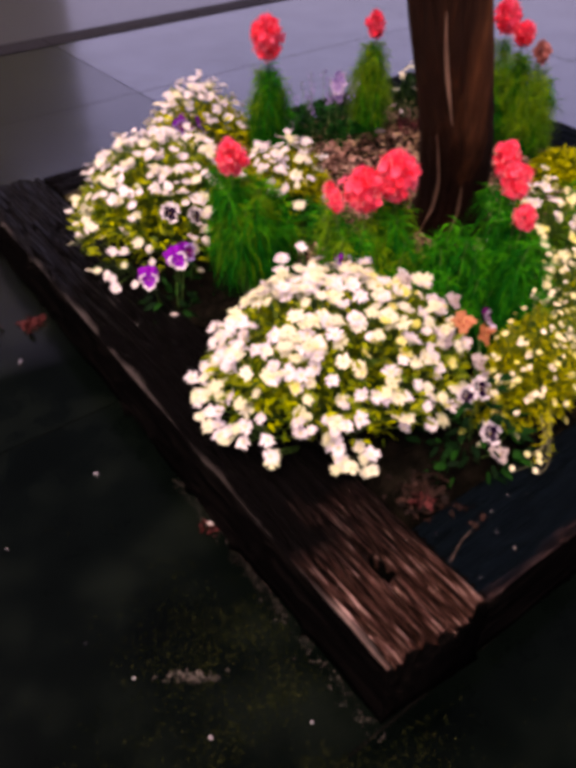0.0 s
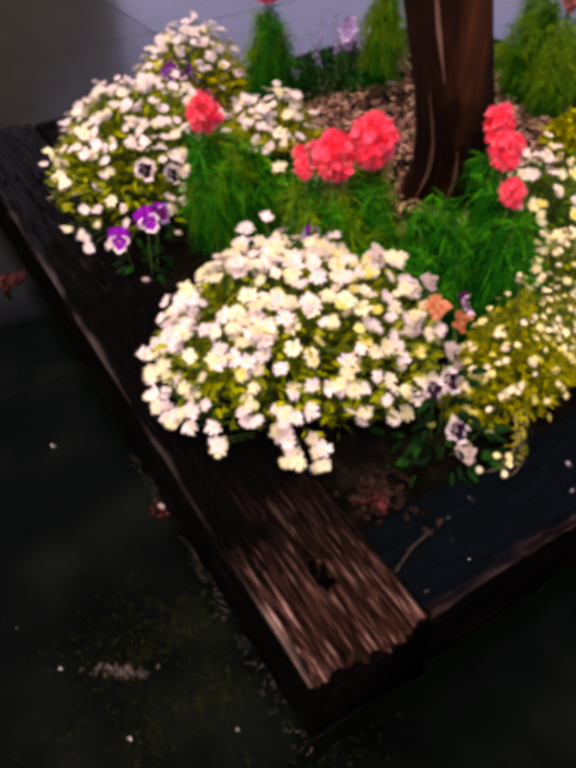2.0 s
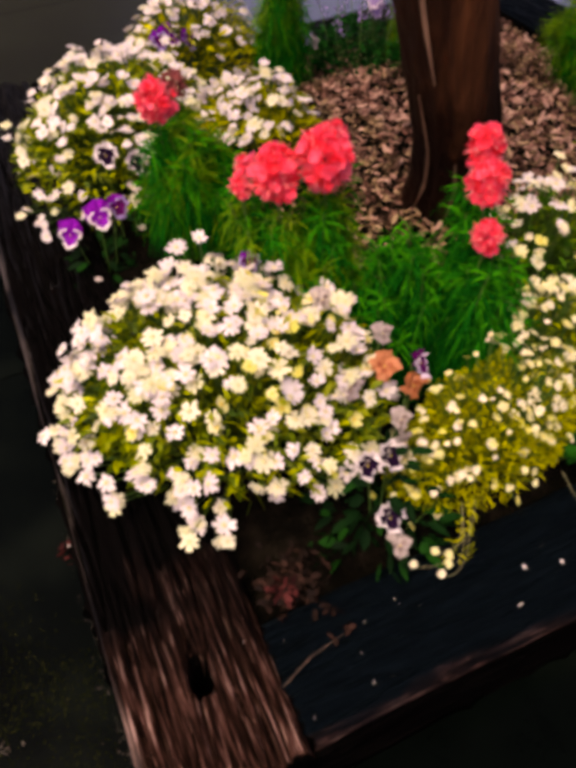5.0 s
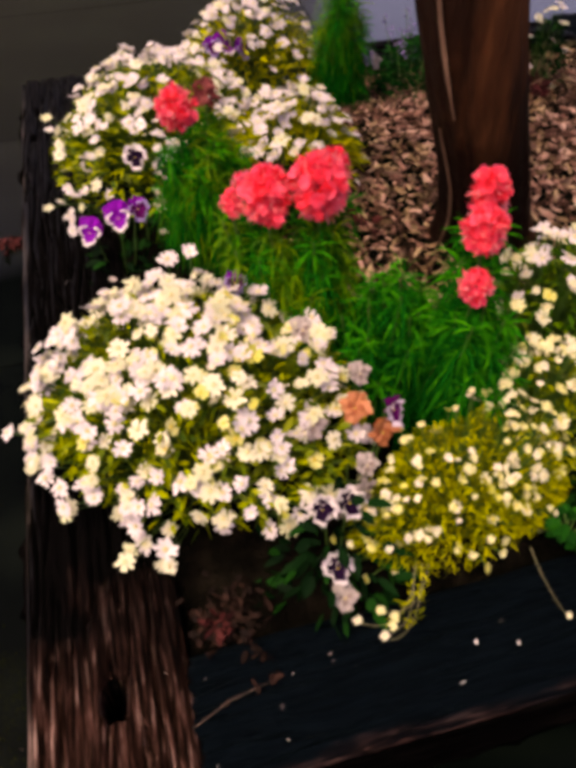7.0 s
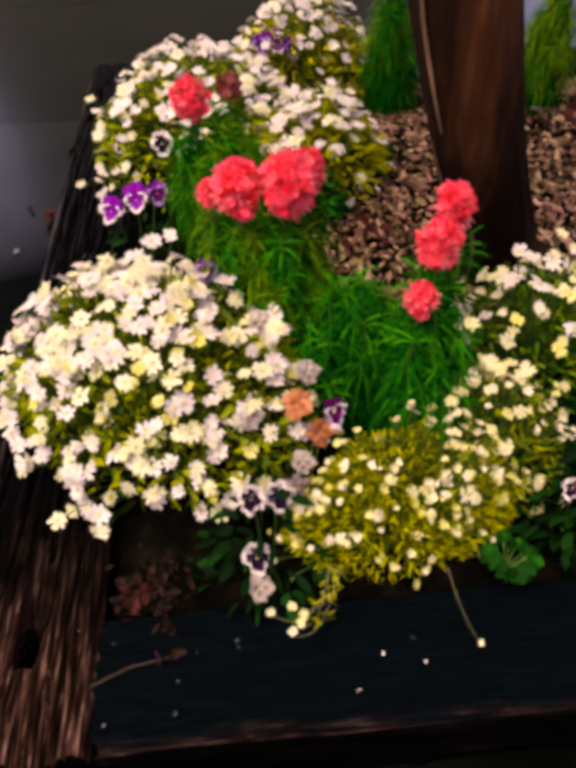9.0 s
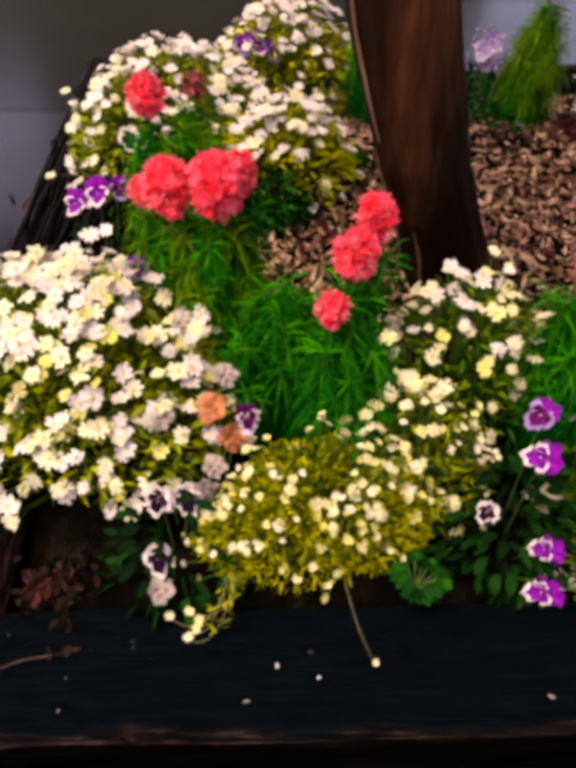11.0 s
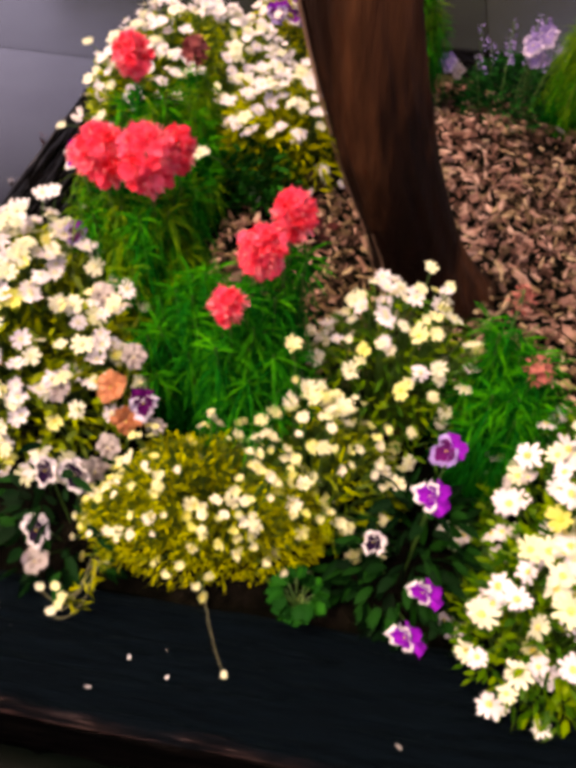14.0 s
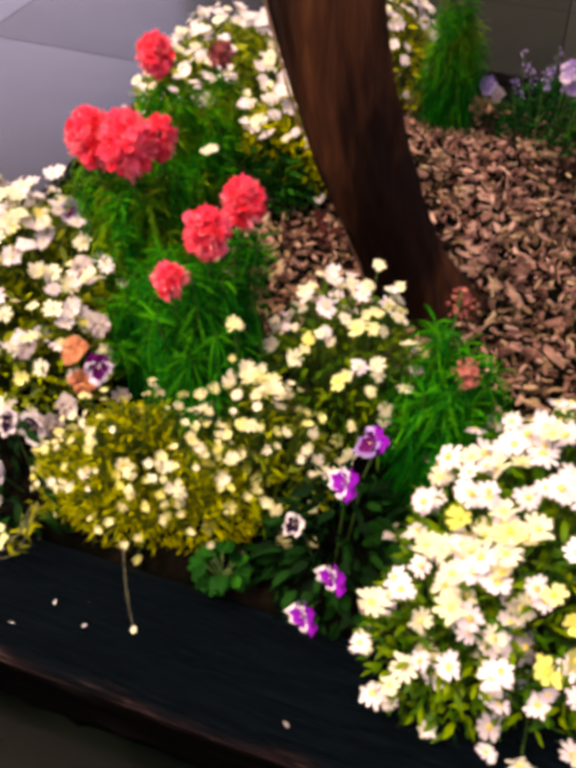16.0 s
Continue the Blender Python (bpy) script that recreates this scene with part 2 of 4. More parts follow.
def timber_material(name, dry_from, dry_to, axis, rim=(0.11, 0.095, 0.09), rim_most=0.4, rim_at=-0.066, film=0.0, water=0.0):
    """Weathered sleeper: grain along the length, wet and dark but for a dry stretch and a worn rim; on axis X a blue
    sky sheen is painted into the wet colour.
    """
    m = material(name, [(0.0024, 0.0012, 0.0010), (0.014, 0.0062, 0.0046), (0.068, 0.033, 0.027), (0.38, 0.255, 0.225)], 210, 0.85, 1.0, 620, stretch=(1, 0.07, 1), spec=0.01, detail=9)
    n, l = m.node_tree.nodes, m.node_tree.links
    b = n["Principled BSDF"]
    ramp = [x for x in n if x.type == "VALTORGB"][0]
    for el, at in zip(ramp.color_ramp.elements, (0.28, 0.48, 0.66, 0.86)):
        el.position = at
    tc = [x for x in n if x.type == "TEX_COORD"][0]
    sep = n.new("ShaderNodeSeparateXYZ")
    l.new(tc.outputs["Object"], sep.inputs[0])
    patch = n.new("ShaderNodeTexNoise")
    patch.inputs["Scale"].default_value, patch.inputs["Detail"].default_value = 7.0, 5.0
    l.new(tc.outputs["Object"], patch.inputs["Vector"])
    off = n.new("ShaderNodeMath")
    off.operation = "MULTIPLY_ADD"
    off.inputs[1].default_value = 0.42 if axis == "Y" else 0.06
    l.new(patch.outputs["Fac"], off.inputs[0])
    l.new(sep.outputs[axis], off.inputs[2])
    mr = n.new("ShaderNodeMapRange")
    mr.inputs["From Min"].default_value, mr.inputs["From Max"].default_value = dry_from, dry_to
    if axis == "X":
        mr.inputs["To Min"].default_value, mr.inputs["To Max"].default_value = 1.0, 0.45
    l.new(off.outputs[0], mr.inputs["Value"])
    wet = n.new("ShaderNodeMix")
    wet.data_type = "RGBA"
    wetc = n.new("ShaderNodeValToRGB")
    # the X pair mixes a painted blue sky sheen into the wet black
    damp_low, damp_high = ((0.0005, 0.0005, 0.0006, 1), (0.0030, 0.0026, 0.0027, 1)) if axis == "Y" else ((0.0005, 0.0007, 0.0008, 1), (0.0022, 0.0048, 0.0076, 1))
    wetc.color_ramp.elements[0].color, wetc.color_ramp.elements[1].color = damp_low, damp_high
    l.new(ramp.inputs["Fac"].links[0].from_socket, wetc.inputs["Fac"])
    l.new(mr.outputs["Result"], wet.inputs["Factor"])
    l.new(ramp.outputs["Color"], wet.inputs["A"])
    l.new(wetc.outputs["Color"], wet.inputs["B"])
    edge = n.new("ShaderNodeMapRange")
    edge.inputs["From Min"].default_value, edge.inputs["From Max"].default_value = rim_at - 0.008, rim_at
    edge.inputs["To Min"].default_value, edge.inputs["To Max"].default_value = rim_most, 0.0
    shift = n.new("ShaderNodeMath")
    shift.operation = "MULTIPLY_ADD"
    shift.inputs[1].default_value = 0.045
    l.new(patch.outputs["Fac"], shift.inputs[0])
    l.new(sep.outputs["X"], shift.inputs[2])
    l.new(shift.outputs[0], edge.inputs["Value"])
    worn = n.new("ShaderNodeMix")
    worn.data_type = "RGBA"
    worn.inputs["B"].default_value = (*rim, 1)
    if axis == "Y":
        l.new(edge.outputs["Result"], worn.inputs["Factor"])
    else:
        worn.inputs["Factor"].default_value = 0.0
    l.new(wet.outputs["Result"], worn.inputs["A"])
    l.new(worn.outputs["Result"], b.inputs["Base Color"])
    if film:
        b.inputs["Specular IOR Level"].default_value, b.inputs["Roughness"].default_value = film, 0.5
        # blue tint paints the sky's colour into the wet gloss
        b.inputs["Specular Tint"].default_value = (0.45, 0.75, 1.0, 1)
    if water:
        facing, graze = n.new("ShaderNodeLayerWeight"), n.new("ShaderNodeMapRange")
        graze.inputs["From Min"].default_value, graze.inputs["From Max"].default_value = 0.44, 0.66
        graze.inputs["To Max"].default_value = water
        l.new(facing.outputs["Facing"], graze.inputs["Value"])
        l.new(graze.outputs["Result"], b.inputs["Coat Weight"])
        b.inputs["Coat Roughness"].default_value, b.inputs["Coat IOR"].default_value = 0.32, 1.6
    return m


# ---- mesh helpers ----
class Geo:
    """Vertices, faces and material slots gathered for one mesh."""

    def __init__(self):
        self.v, self.f, self.m = [], [], []

    def add(self, verts, faces, slot=0):
        k = len(self.v)
        self.v.extend(tuple(p) for p in verts)
        self.f.extend(tuple(i + k for i in q) for q in faces)
        self.m.extend([slot] * len(faces))

    def mesh(self, name, mats, smooth=True):
        me = bpy.data.meshes.new(name)
        me.from_pydata(self.v, [], self.f)
        for m in mats:
            me.materials.append(m)
        me.polygons.foreach_set("material_index", self.m)
        me.polygons.foreach_set("use_smooth", [smooth] * len(self.f))
        me.update()
        return me


def part(name, data, parent, label="", at=None, kind=""):
    ob = new(name, data)
    ob.parent = parent
    if at is not None:
        ob.matrix_basis = at
    return tagged(ob, label, kind=kind)


def thing(name, at, label, category, group="", kind=""):
    ob = new(name)
    ob.empty_display_size = 0.05
    ob.matrix_basis = at
    return tagged(ob, label, category, group, kind)


def aim(place, normal, spin=0.0, size=1.0):
    """A pose whose z axis points along normal."""
    q = Vector(normal).to_track_quat("Z", "Y").to_matrix().to_4x4()
    return Matrix.Translation(place) @ q @ Matrix.Rotation(spin, 4, "Z") @ Matrix.Diagonal((size, size, size, 1))


def blade(g, base, way, length, width, bend=0.3, slot=0, steps=3, side=None):
    """One leaf: a tapered strip, folded a little along its rib and bent down at the tip."""
    way = Vector(way).normalized()
    s = side or way.cross(Vector((rnd.uniform(-1, 1), rnd.uniform(-1, 1), rnd.uniform(-0.3, 1))))
    s = s.normalized() if s.length > 1e-4 else Vector((1, 0, 0))
    up = s.cross(way)
    pts, faces = [], []
    for i in range(steps + 1):
        u = i / steps
        w = width * 0.5 * (math.sin(math.pi * min(0.97, 0.12 + 0.86 * u)) ** 0.8)
        c = Vector(base) + way * length * u + Vector((0, 0, -1)) * (bend * length * u * u)
        pts += [c - s * w, c - up * w * 0.35, c + s * w]
    for i in range(steps):
        k = 3 * i
        faces += [(k, k + 1, k + 4, k + 3), (k + 1, k + 2, k + 5, k + 4)]
    g.add(pts, faces, slot)


def tube(g, points, radii, sides=6, slot=0, cap=True):
    """A round stem along a line of points."""
    pts, faces = [], []
    points = [Vector(p) for p in points]
    ref = Vector((0.31, 0.83, 0.46))
    for i, p in enumerate(points):
        d = (points[min(i + 1, len(points) - 1)] - points[max(i - 1, 0)]).normalized()
        a = d.cross(ref).normalized()
        b = d.cross(a)
        for k in range(sides):
            w = 2 * math.pi * k / sides
            pts.append(p + (a * math.cos(w) + b * math.sin(w)) * radii[i])
    for i in range(len(points) - 1):
        for k in range(sides):
            q = (k + 1) % sides
            faces.append((i * sides + k, i * sides + q, (i + 1) * sides + q, (i + 1) * sides + k))
    if cap:
        faces.append(tuple(range((len(points) - 1) * sides, len(points) * sides)))
    g.add(pts, faces, slot)


def ball(g, c, r, rows=5, cols=8, squash=1.0, slot=0):
    pts, faces = [Vector(c) + Vector((0, 0, r * squash))], []
    for i in range(1, rows):
        for k in range(cols):
            a, b = math.pi * i / rows, 2 * math.pi * k / cols
            pts.append(Vector(c) + Vector((r * math.sin(a) * math.cos(b), r * math.sin(a) * math.sin(b), r * squash * math.cos(a))))
    pts.append(Vector(c) - Vector((0, 0, r * squash)))
    for k in range(cols):
        q = (k + 1) % cols
        faces.append((0, 1 + k, 1 + q))
        for i in range(rows - 2):
            faces.append((1 + i * cols + k, 1 + (i + 1) * cols + k, 1 + (i + 1) * cols + q, 1 + i * cols + q))
        faces.append((len(pts) - 1, 1 + (rows - 2) * cols + q, 1 + (rows - 2) * cols + k))
    g.add(pts, faces, slot)


rnd = random.Random(7)

# ---- ground, kerb and road ----
SLAB = 0.897
ROW0 = 0.333


def sheet(name, x0, x1, y0, y1, z, mat, label, category):
    g = Geo()
    g.add([(x0, y0, z), (x1, y0, z), (x1, y1, z), (x0, y1, z)], [(0, 1, 2, 3)])
    return tagged(new(name, g.mesh(name, [mat])), label, category, kind="structure")


sheet("ground", -150, 150, -150, 150, -0.12, ASPHALT, "wet dark asphalt spreading round the pavement", "ground")
g = Geo()
bm = bmesh.new()
bmesh.ops.create_cube(bm, size=1, matrix=Matrix.Translation((1.45, ROW0, -0.053)) @ Matrix.Diagonal((SLAB * 12, SLAB * 8, 0.10, 1)))
me = bpy.data.meshes.new("bedding")
bm.to_mesh(me)
bm.free()
me.materials.append(BEDDING)
pavement = tagged(new("pavement", me), "dark wet pavement of large square slabs", "pavement", kind="structure")

# unseen plain walls across the road, low and taller, added to darken reflections
def plain_wall(name, x0, x1, y, top, label):
    bm = bmesh.new()
    bmesh.ops.create_cube(bm, size=1, matrix=Matrix.Translation(((x0 + x1) / 2, y, (top - 0.12) / 2)) @ Matrix.Diagonal((x1 - x0, 0.4, top + 0.12, 1)))
    me = bpy.data.meshes.new(name)
    bm.to_mesh(me)
    bm.free()
    me.materials.append(WALL)
    tagged(new(name, me), label, "wall", kind="structure")


plain_wall("wall_north", -3.2, 3.8, 9.8, 3.32, "unseen plain dark wall added across the road to darken reflections")
plain_wall("wall_house", -2.0, 2.85, 10.3, 6.4, "taller unseen plain dark wall added behind the first to darken reflections")

# ---- planter of old sleepers ----
TOP, BED_X0, BED_X1, BED_Y0, BED_Y1 = 0.155, 0.415, 2.21, 0.332, 2.135


def sleeper(name, length, width, height, seed, mat, rough=1.0, knot=None, label="", ragged=0.012, worn=0.0):
    """A weathered timber along +y from the origin, x across, z up from its foot: split grain, worn edges, ragged ends."""
    top, side, rows = 84, 8, max(24, int(length / 0.009))
    ring = [(-0.5 + i / top, 1.0) for i in range(top + 1)] + [(0.5, 1 - i / side) for i in range(1, side + 1)]
    ring += [(0.5 - i / 4, 0.0) for i in range(1, 5)] + [(-0.5, i / side) for i in range(1, side)]
    pts, faces, k = [], [], len(ring)
    for j in range(rows + 1):
        v = length * j / rows
        for u, w in ring:
            x, z = u * width, w * height
            a = noise.noise(Vector((x * 150, v * 7.0, seed + z * 60)))
            b = noise.noise(Vector((x * 190, v * 14.0, seed * 1.7 + z * 150)))
            c = noise.noise(Vector((x * 58, v * 4.0, seed * 3.1 + z * 25)))
            crack = max(0.0, 0.10 - abs(c)) / 0.10
            h = (0.0042 * a + 0.0024 * b - 0.011 * crack ** 1.5 + 0.004 * noise.noise(Vector((x * 6, v * 2, seed)))) * rough
            edge = min(abs(u + 0.5), abs(0.5 - u)) * width
            if w == 1.0:
                h -= 0.012 * max(0.0, 1 - edge / 0.018) ** 2 + worn * max(0.0, noise.noise(Vector((v * 9, seed, 2))) + 0.2) * max(0.0, 1 - edge / 0.03)
                if knot:
                    d = math.hypot(x - knot[0], (v - knot[1]) * 0.55)
                    h -= 0.12 * max(0.0, 1 - (d / 0.0145) ** 4)
                z += h
            elif abs(u) == 0.5:
                x += math.copysign(h + 0.004 * noise.noise(Vector((v * 5, z * 30, seed))), u)
            pull = ragged * (noise.noise(Vector((x * 90, z * 40, seed + 9))) + 0.6 * noise.noise(Vector((x * 25, z * 12, seed + 4))))
            end = v + (pull * max(0.0, 1 - v / 0.05) - pull * max(0.0, 1 - (length - v) / 0.05))
            pts.append((x, end, z))
    for j in range(rows):
        for i in range(k):
            q = (i + 1) % k
            faces.append((j * k + i, (j + 1) * k + i, (j + 1) * k + q, j * k + q))
    faces.append(tuple(range(k)))
    faces.append(tuple(rows * k + i for i in reversed(range(k))))
    g = Geo()
    g.add(pts, faces)
    # only the top keeps its wood; shade on sides and ends is painted near-black
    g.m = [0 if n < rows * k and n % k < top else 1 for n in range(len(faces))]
    # the knot hole's inner shade is painted with the same near-black
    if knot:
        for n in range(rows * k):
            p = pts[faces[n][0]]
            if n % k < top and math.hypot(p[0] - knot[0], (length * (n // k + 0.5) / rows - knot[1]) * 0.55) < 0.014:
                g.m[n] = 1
    return g.mesh(name, [mat, TIMBER_SHADED])


planter = thing("planter", pose(0, 0, 0), "square tree planter framed with old dark railway sleepers", "planter")
# near-black colour standing in for shade on sleeper sides, ends and knot hole
TIMBER_SHADED = material("shaded_timber", [(0.0004, 0.0004, 0.0004), (0.0012, 0.0011, 0.0011), (0.0036, 0.003, 0.0027)], 60, 0.95, 0.9, 160, stretch=(1, 0.09, 1), spec=0.0)
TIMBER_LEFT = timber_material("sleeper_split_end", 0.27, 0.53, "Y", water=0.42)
TIMBER_FRONT = timber_material("sleeper_wet_sheen", 0.099, 0.120, "X", film=0.035)
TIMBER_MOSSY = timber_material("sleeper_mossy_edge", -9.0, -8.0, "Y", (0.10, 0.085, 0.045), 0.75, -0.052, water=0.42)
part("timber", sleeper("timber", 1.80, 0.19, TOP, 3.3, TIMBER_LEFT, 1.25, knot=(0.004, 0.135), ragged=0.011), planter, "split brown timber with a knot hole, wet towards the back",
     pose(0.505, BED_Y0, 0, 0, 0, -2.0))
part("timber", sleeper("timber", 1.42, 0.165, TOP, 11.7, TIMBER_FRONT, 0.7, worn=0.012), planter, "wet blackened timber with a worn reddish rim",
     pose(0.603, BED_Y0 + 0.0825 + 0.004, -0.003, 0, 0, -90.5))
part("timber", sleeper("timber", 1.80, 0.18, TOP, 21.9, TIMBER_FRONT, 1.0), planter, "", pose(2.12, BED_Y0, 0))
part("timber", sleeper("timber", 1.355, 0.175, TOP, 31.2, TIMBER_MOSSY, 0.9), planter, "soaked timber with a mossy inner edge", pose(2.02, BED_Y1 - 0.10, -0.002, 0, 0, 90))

# soil inside the frame, heaped towards the tree
def soil_z(x, y):
    e = max(0.0, min(x - 0.56, 2.06 - x, y - 0.46, 1.98 - y))
    return 0.105 + 0.105 * min(1, e / 0.4) ** 0.8


g = Geo()
N = 100
pts, faces = [], []
for j in range(N + 1):
    for i in range(N + 1):
        x, y = 0.56 + 1.50 * i / N, 0.46 + 1.52 * j / N
        pts.append((x, y, soil_z(x, y) + 0.012 * noise.noise(Vector((x * 9, y * 9, 1))) + 0.006 * noise.noise(Vector((x * 40, y * 40, 5)))))
for j in range(N):
    for i in range(N):
        k = j * (N + 1) + i
        faces.append((k, k + 1, k + N + 2, k + N + 1))
g.add(pts, faces)
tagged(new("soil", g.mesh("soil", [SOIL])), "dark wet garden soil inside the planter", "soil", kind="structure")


# bark mulch round the trunk: pinkish, tan and rotted chips in drifts
g = Geo()
for _ in range(11500):
    x, y = rnd.uniform(0.9, 1.98), rnd.uniform(0.78, 1.93)
    s = rnd.uniform(0.007, 0.025) * (1.7 if rnd.random() < 0.10 else 1)
    a, t1, t2 = rnd.uniform(0, 6.3), rnd.gauss(0, 0.34), rnd.gauss(0, 0.34)
    m = Matrix.Translation((x, y, soil_z(x, y) + rnd.uniform(0.001, 0.026))) @ Euler((t1, t2, a)).to_matrix().to_4x4()
    w, h = s * rnd.uniform(0.10, 0.50), rnd.uniform(0.0005, 0.0025)
    q = [(-s * rnd.uniform(0.4, 0.6), -w * rnd.uniform(0, 0.5)), (s * rnd.uniform(-0.2, 0.2), -w * rnd.uniform(0.35, 0.6)), (s * 0.5, -w * rnd.uniform(-0.2, 0.5)), (s * rnd.uniform(0.2, 0.5), w * rnd.uniform(0.2, 0.5)),
         (-s * rnd.uniform(0.0, 0.3), w * rnd.uniform(0.3, 0.6)), (-s * rnd.uniform(0.45, 0.65), w * rnd.uniform(0, 0.3))]
    warp = rnd.uniform(-0.25, 0.25) * s
    lo = [m @ Vector((u, v, -h + warp * (2 * u / s) ** 2)) for u, v in q]
    hi = [m @ Vector((u * 0.95, v * 0.92, h + warp * (2 * u / s) ** 2)) for u, v in q]
    drift = noise.noise(Vector((x * 5.5, y * 5.5, 8))) + rnd.gauss(0, 0.22)
    slot = 0 if drift > 0.02 else 1 if drift > -0.22 else 2
    g.add(lo + hi, [(6, 7, 8, 9, 10, 11)] + [(i, (i + 1) % 6, 6 + (i + 1) % 6, 6 + i) for i in range(6)], slot)
tagged(new("bark_mulch", g.mesh("bark_mulch", [CHIP, CHIP_TAN, CHIP_ROTTED], smooth=False)), "brown, tan and pinkish bark chips spread over the soil", "mulch", kind="stuff")

# ---- the tree ----
AXIS = [(0.10, 1.300, 1.140, 0.120), (0.17, 1.280, 1.110, 0.092), (0.25, 1.254, 1.070, 0.083), (0.32, 1.234, 1.038, 0.075), (0.40, 1.206, 1.012, 0.070), (0.50, 1.168, 0.990, 0.070),
        (0.60, 1.136, 0.980, 0.070), (0.70, 1.107, 0.978, 0.071), (0.85, 1.075, 0.985, 0.0735), (1.05, 1.045, 1.000, 0.072), (1.40, 1.03, 1.03, 0.070), (1.90, 1.04, 1.06, 0.066), (2.30, 1.05, 1.07, 0.064), (3.0, 1.05, 1.07, 0.05)]


def axis_at(z):
    for a, b in zip(AXIS, AXIS[1:]):
        if z <= b[0]:
            u = (z - a[0]) / (b[0] - a[0])
            return [a[i] + (b[i] - a[i]) * u for i in (1, 2, 3)]
    return AXIS[-1][1:]


tree = thing("tree", pose(1.285, 1.11, 0.12), "street tree with a leaning reddish-brown trunk rising from the bed", "tree")
to_tree = Matrix.Translation((-1.285, -1.11, -0.12))
g = Geo()
rows, cols = 170, 84
pts, faces = [], []
for j in range(rows + 1):
    z = 0.10 + 2.85 * (j / rows) ** 1.7
    x, y, r = axis_at(z)
    for k in range(cols):
        a = 2 * math.pi * k / cols
        flare = max(0.0, (0.34 - z) / 0.24)
        rr = r * (1 - 0.06 * math.sin(2 * a + 1) + 0.03 * math.sin(5 * a + z * 3)) + flare ** 1.5 * 0.085 * max(0.0, math.cos(a + 0.35)) + flare ** 2 * 0.02 * math.sin(3 * a)
        rr += 0.004 * noise.noise(Vector((a * 3, z * 5, 2))) + 0.0025 * noise.noise(Vector((math.cos(a) * 9, math.sin(a) * 9, z * 9)))
        rr += 0.0022 * noise.noise(Vector((math.cos(a) * 26, math.sin(a) * 26, z * 6))) - 0.004 * max(0.0, 0.16 - abs(noise.noise(Vector((math.cos(a) * 9, math.sin(a) * 9, z * 3.2 + 4))))) / 0.16
        pts.append(to_tree @ Vector((x + rr * math.cos(a), y + rr * math.sin(a), z)))
for j in range(rows):
    for k in range(cols):
        q = (k + 1) % cols
        faces.append((j * cols + k, j * cols + q, (j + 1) * cols + q, (j + 1) * cols + k))
g.add(pts, faces)
part("trunk", g.mesh("trunk", [BARK]), tree)
for a0, z0, z1, wd in ((3.85, 0.55, 0.76, 0.0028), (3.98, 0.26, 0.40, 0.0028), (3.25, 0.20, 0.52, 0.0028)):
    g = Geo()
    pts, faces = [], []
    for j in range(15):
        z = z0 + (z1 - z0) * j / 14
        x, y, r = axis_at(z)
        a = a0 + 0.12 * math.sin(z * 11 + a0)
        w = wd * (0.25 + math.sin(math.pi * (j + 0.5) / 15)) * (1 + 0.5 * noise.noise(Vector((z * 40, a0, 0))))
        for s, lift in ((-1, 0.003), (0, 0.006), (1, 0.003)):
            rr = r * (1 - 0.06 * math.sin(2 * a + 1) + 0.03 * math.sin(5 * a + z * 3)) + lift
            aa = a + s * w / r
            pts.append(to_tree @ Vector((x + rr * math.cos(aa), y + rr * math.sin(aa), z)))
    for j in range(14):
        k = 3 * j
        faces += [(k, k + 1, k + 4, k + 3), (k + 1, k + 2, k + 5, k + 4)]
    g.add(pts, faces)
    part("bark_strip", g.mesh("bark_strip", [BARK_PALE]), tree, "narrow pale strip along the trunk")
# unseen limbs and crown, leaned to +x, +y to darken reflections, clear of the sun
g = Geo()
tips = []
for i in range(7):
    a = i * 0.9 + rnd.uniform(-0.2, 0.2)
    p = [Vector((1.05, 1.07, 2.50 + 0.06 * i))]
    for s in range(5):
        p.append(p[-1] + Vector((math.cos(a) + 0.5, math.sin(a) + 0.6, 0.9 - 0.12 * s)) * rnd.uniform(0.26, 0.36))
    tips += p[2:]
    g2 = Geo()
    tube(g2, [to_tree @ q for q in p], [0.045, 0.034, 0.026, 0.018, 0.012, 0.005], 8)
    part("limb", g2.mesh("limb", [BARK]), tree)
for _ in range(7000):
    c = rnd.choice(tips) + Vector((rnd.gauss(0, 0.26), rnd.gauss(0, 0.26), rnd.gauss(0.05, 0.22)))
    blade(g, to_tree @ c, (rnd.uniform(-1, 1), rnd.uniform(-1, 1), rnd.uniform(-0.6, 0.4)), rnd.uniform(0.06, 0.1), rnd.uniform(0.03, 0.045), 0.2, steps=2)
part("crown", g.mesh("crown", [LEAF_TREE]), tree, "green leaves", kind="stuff")

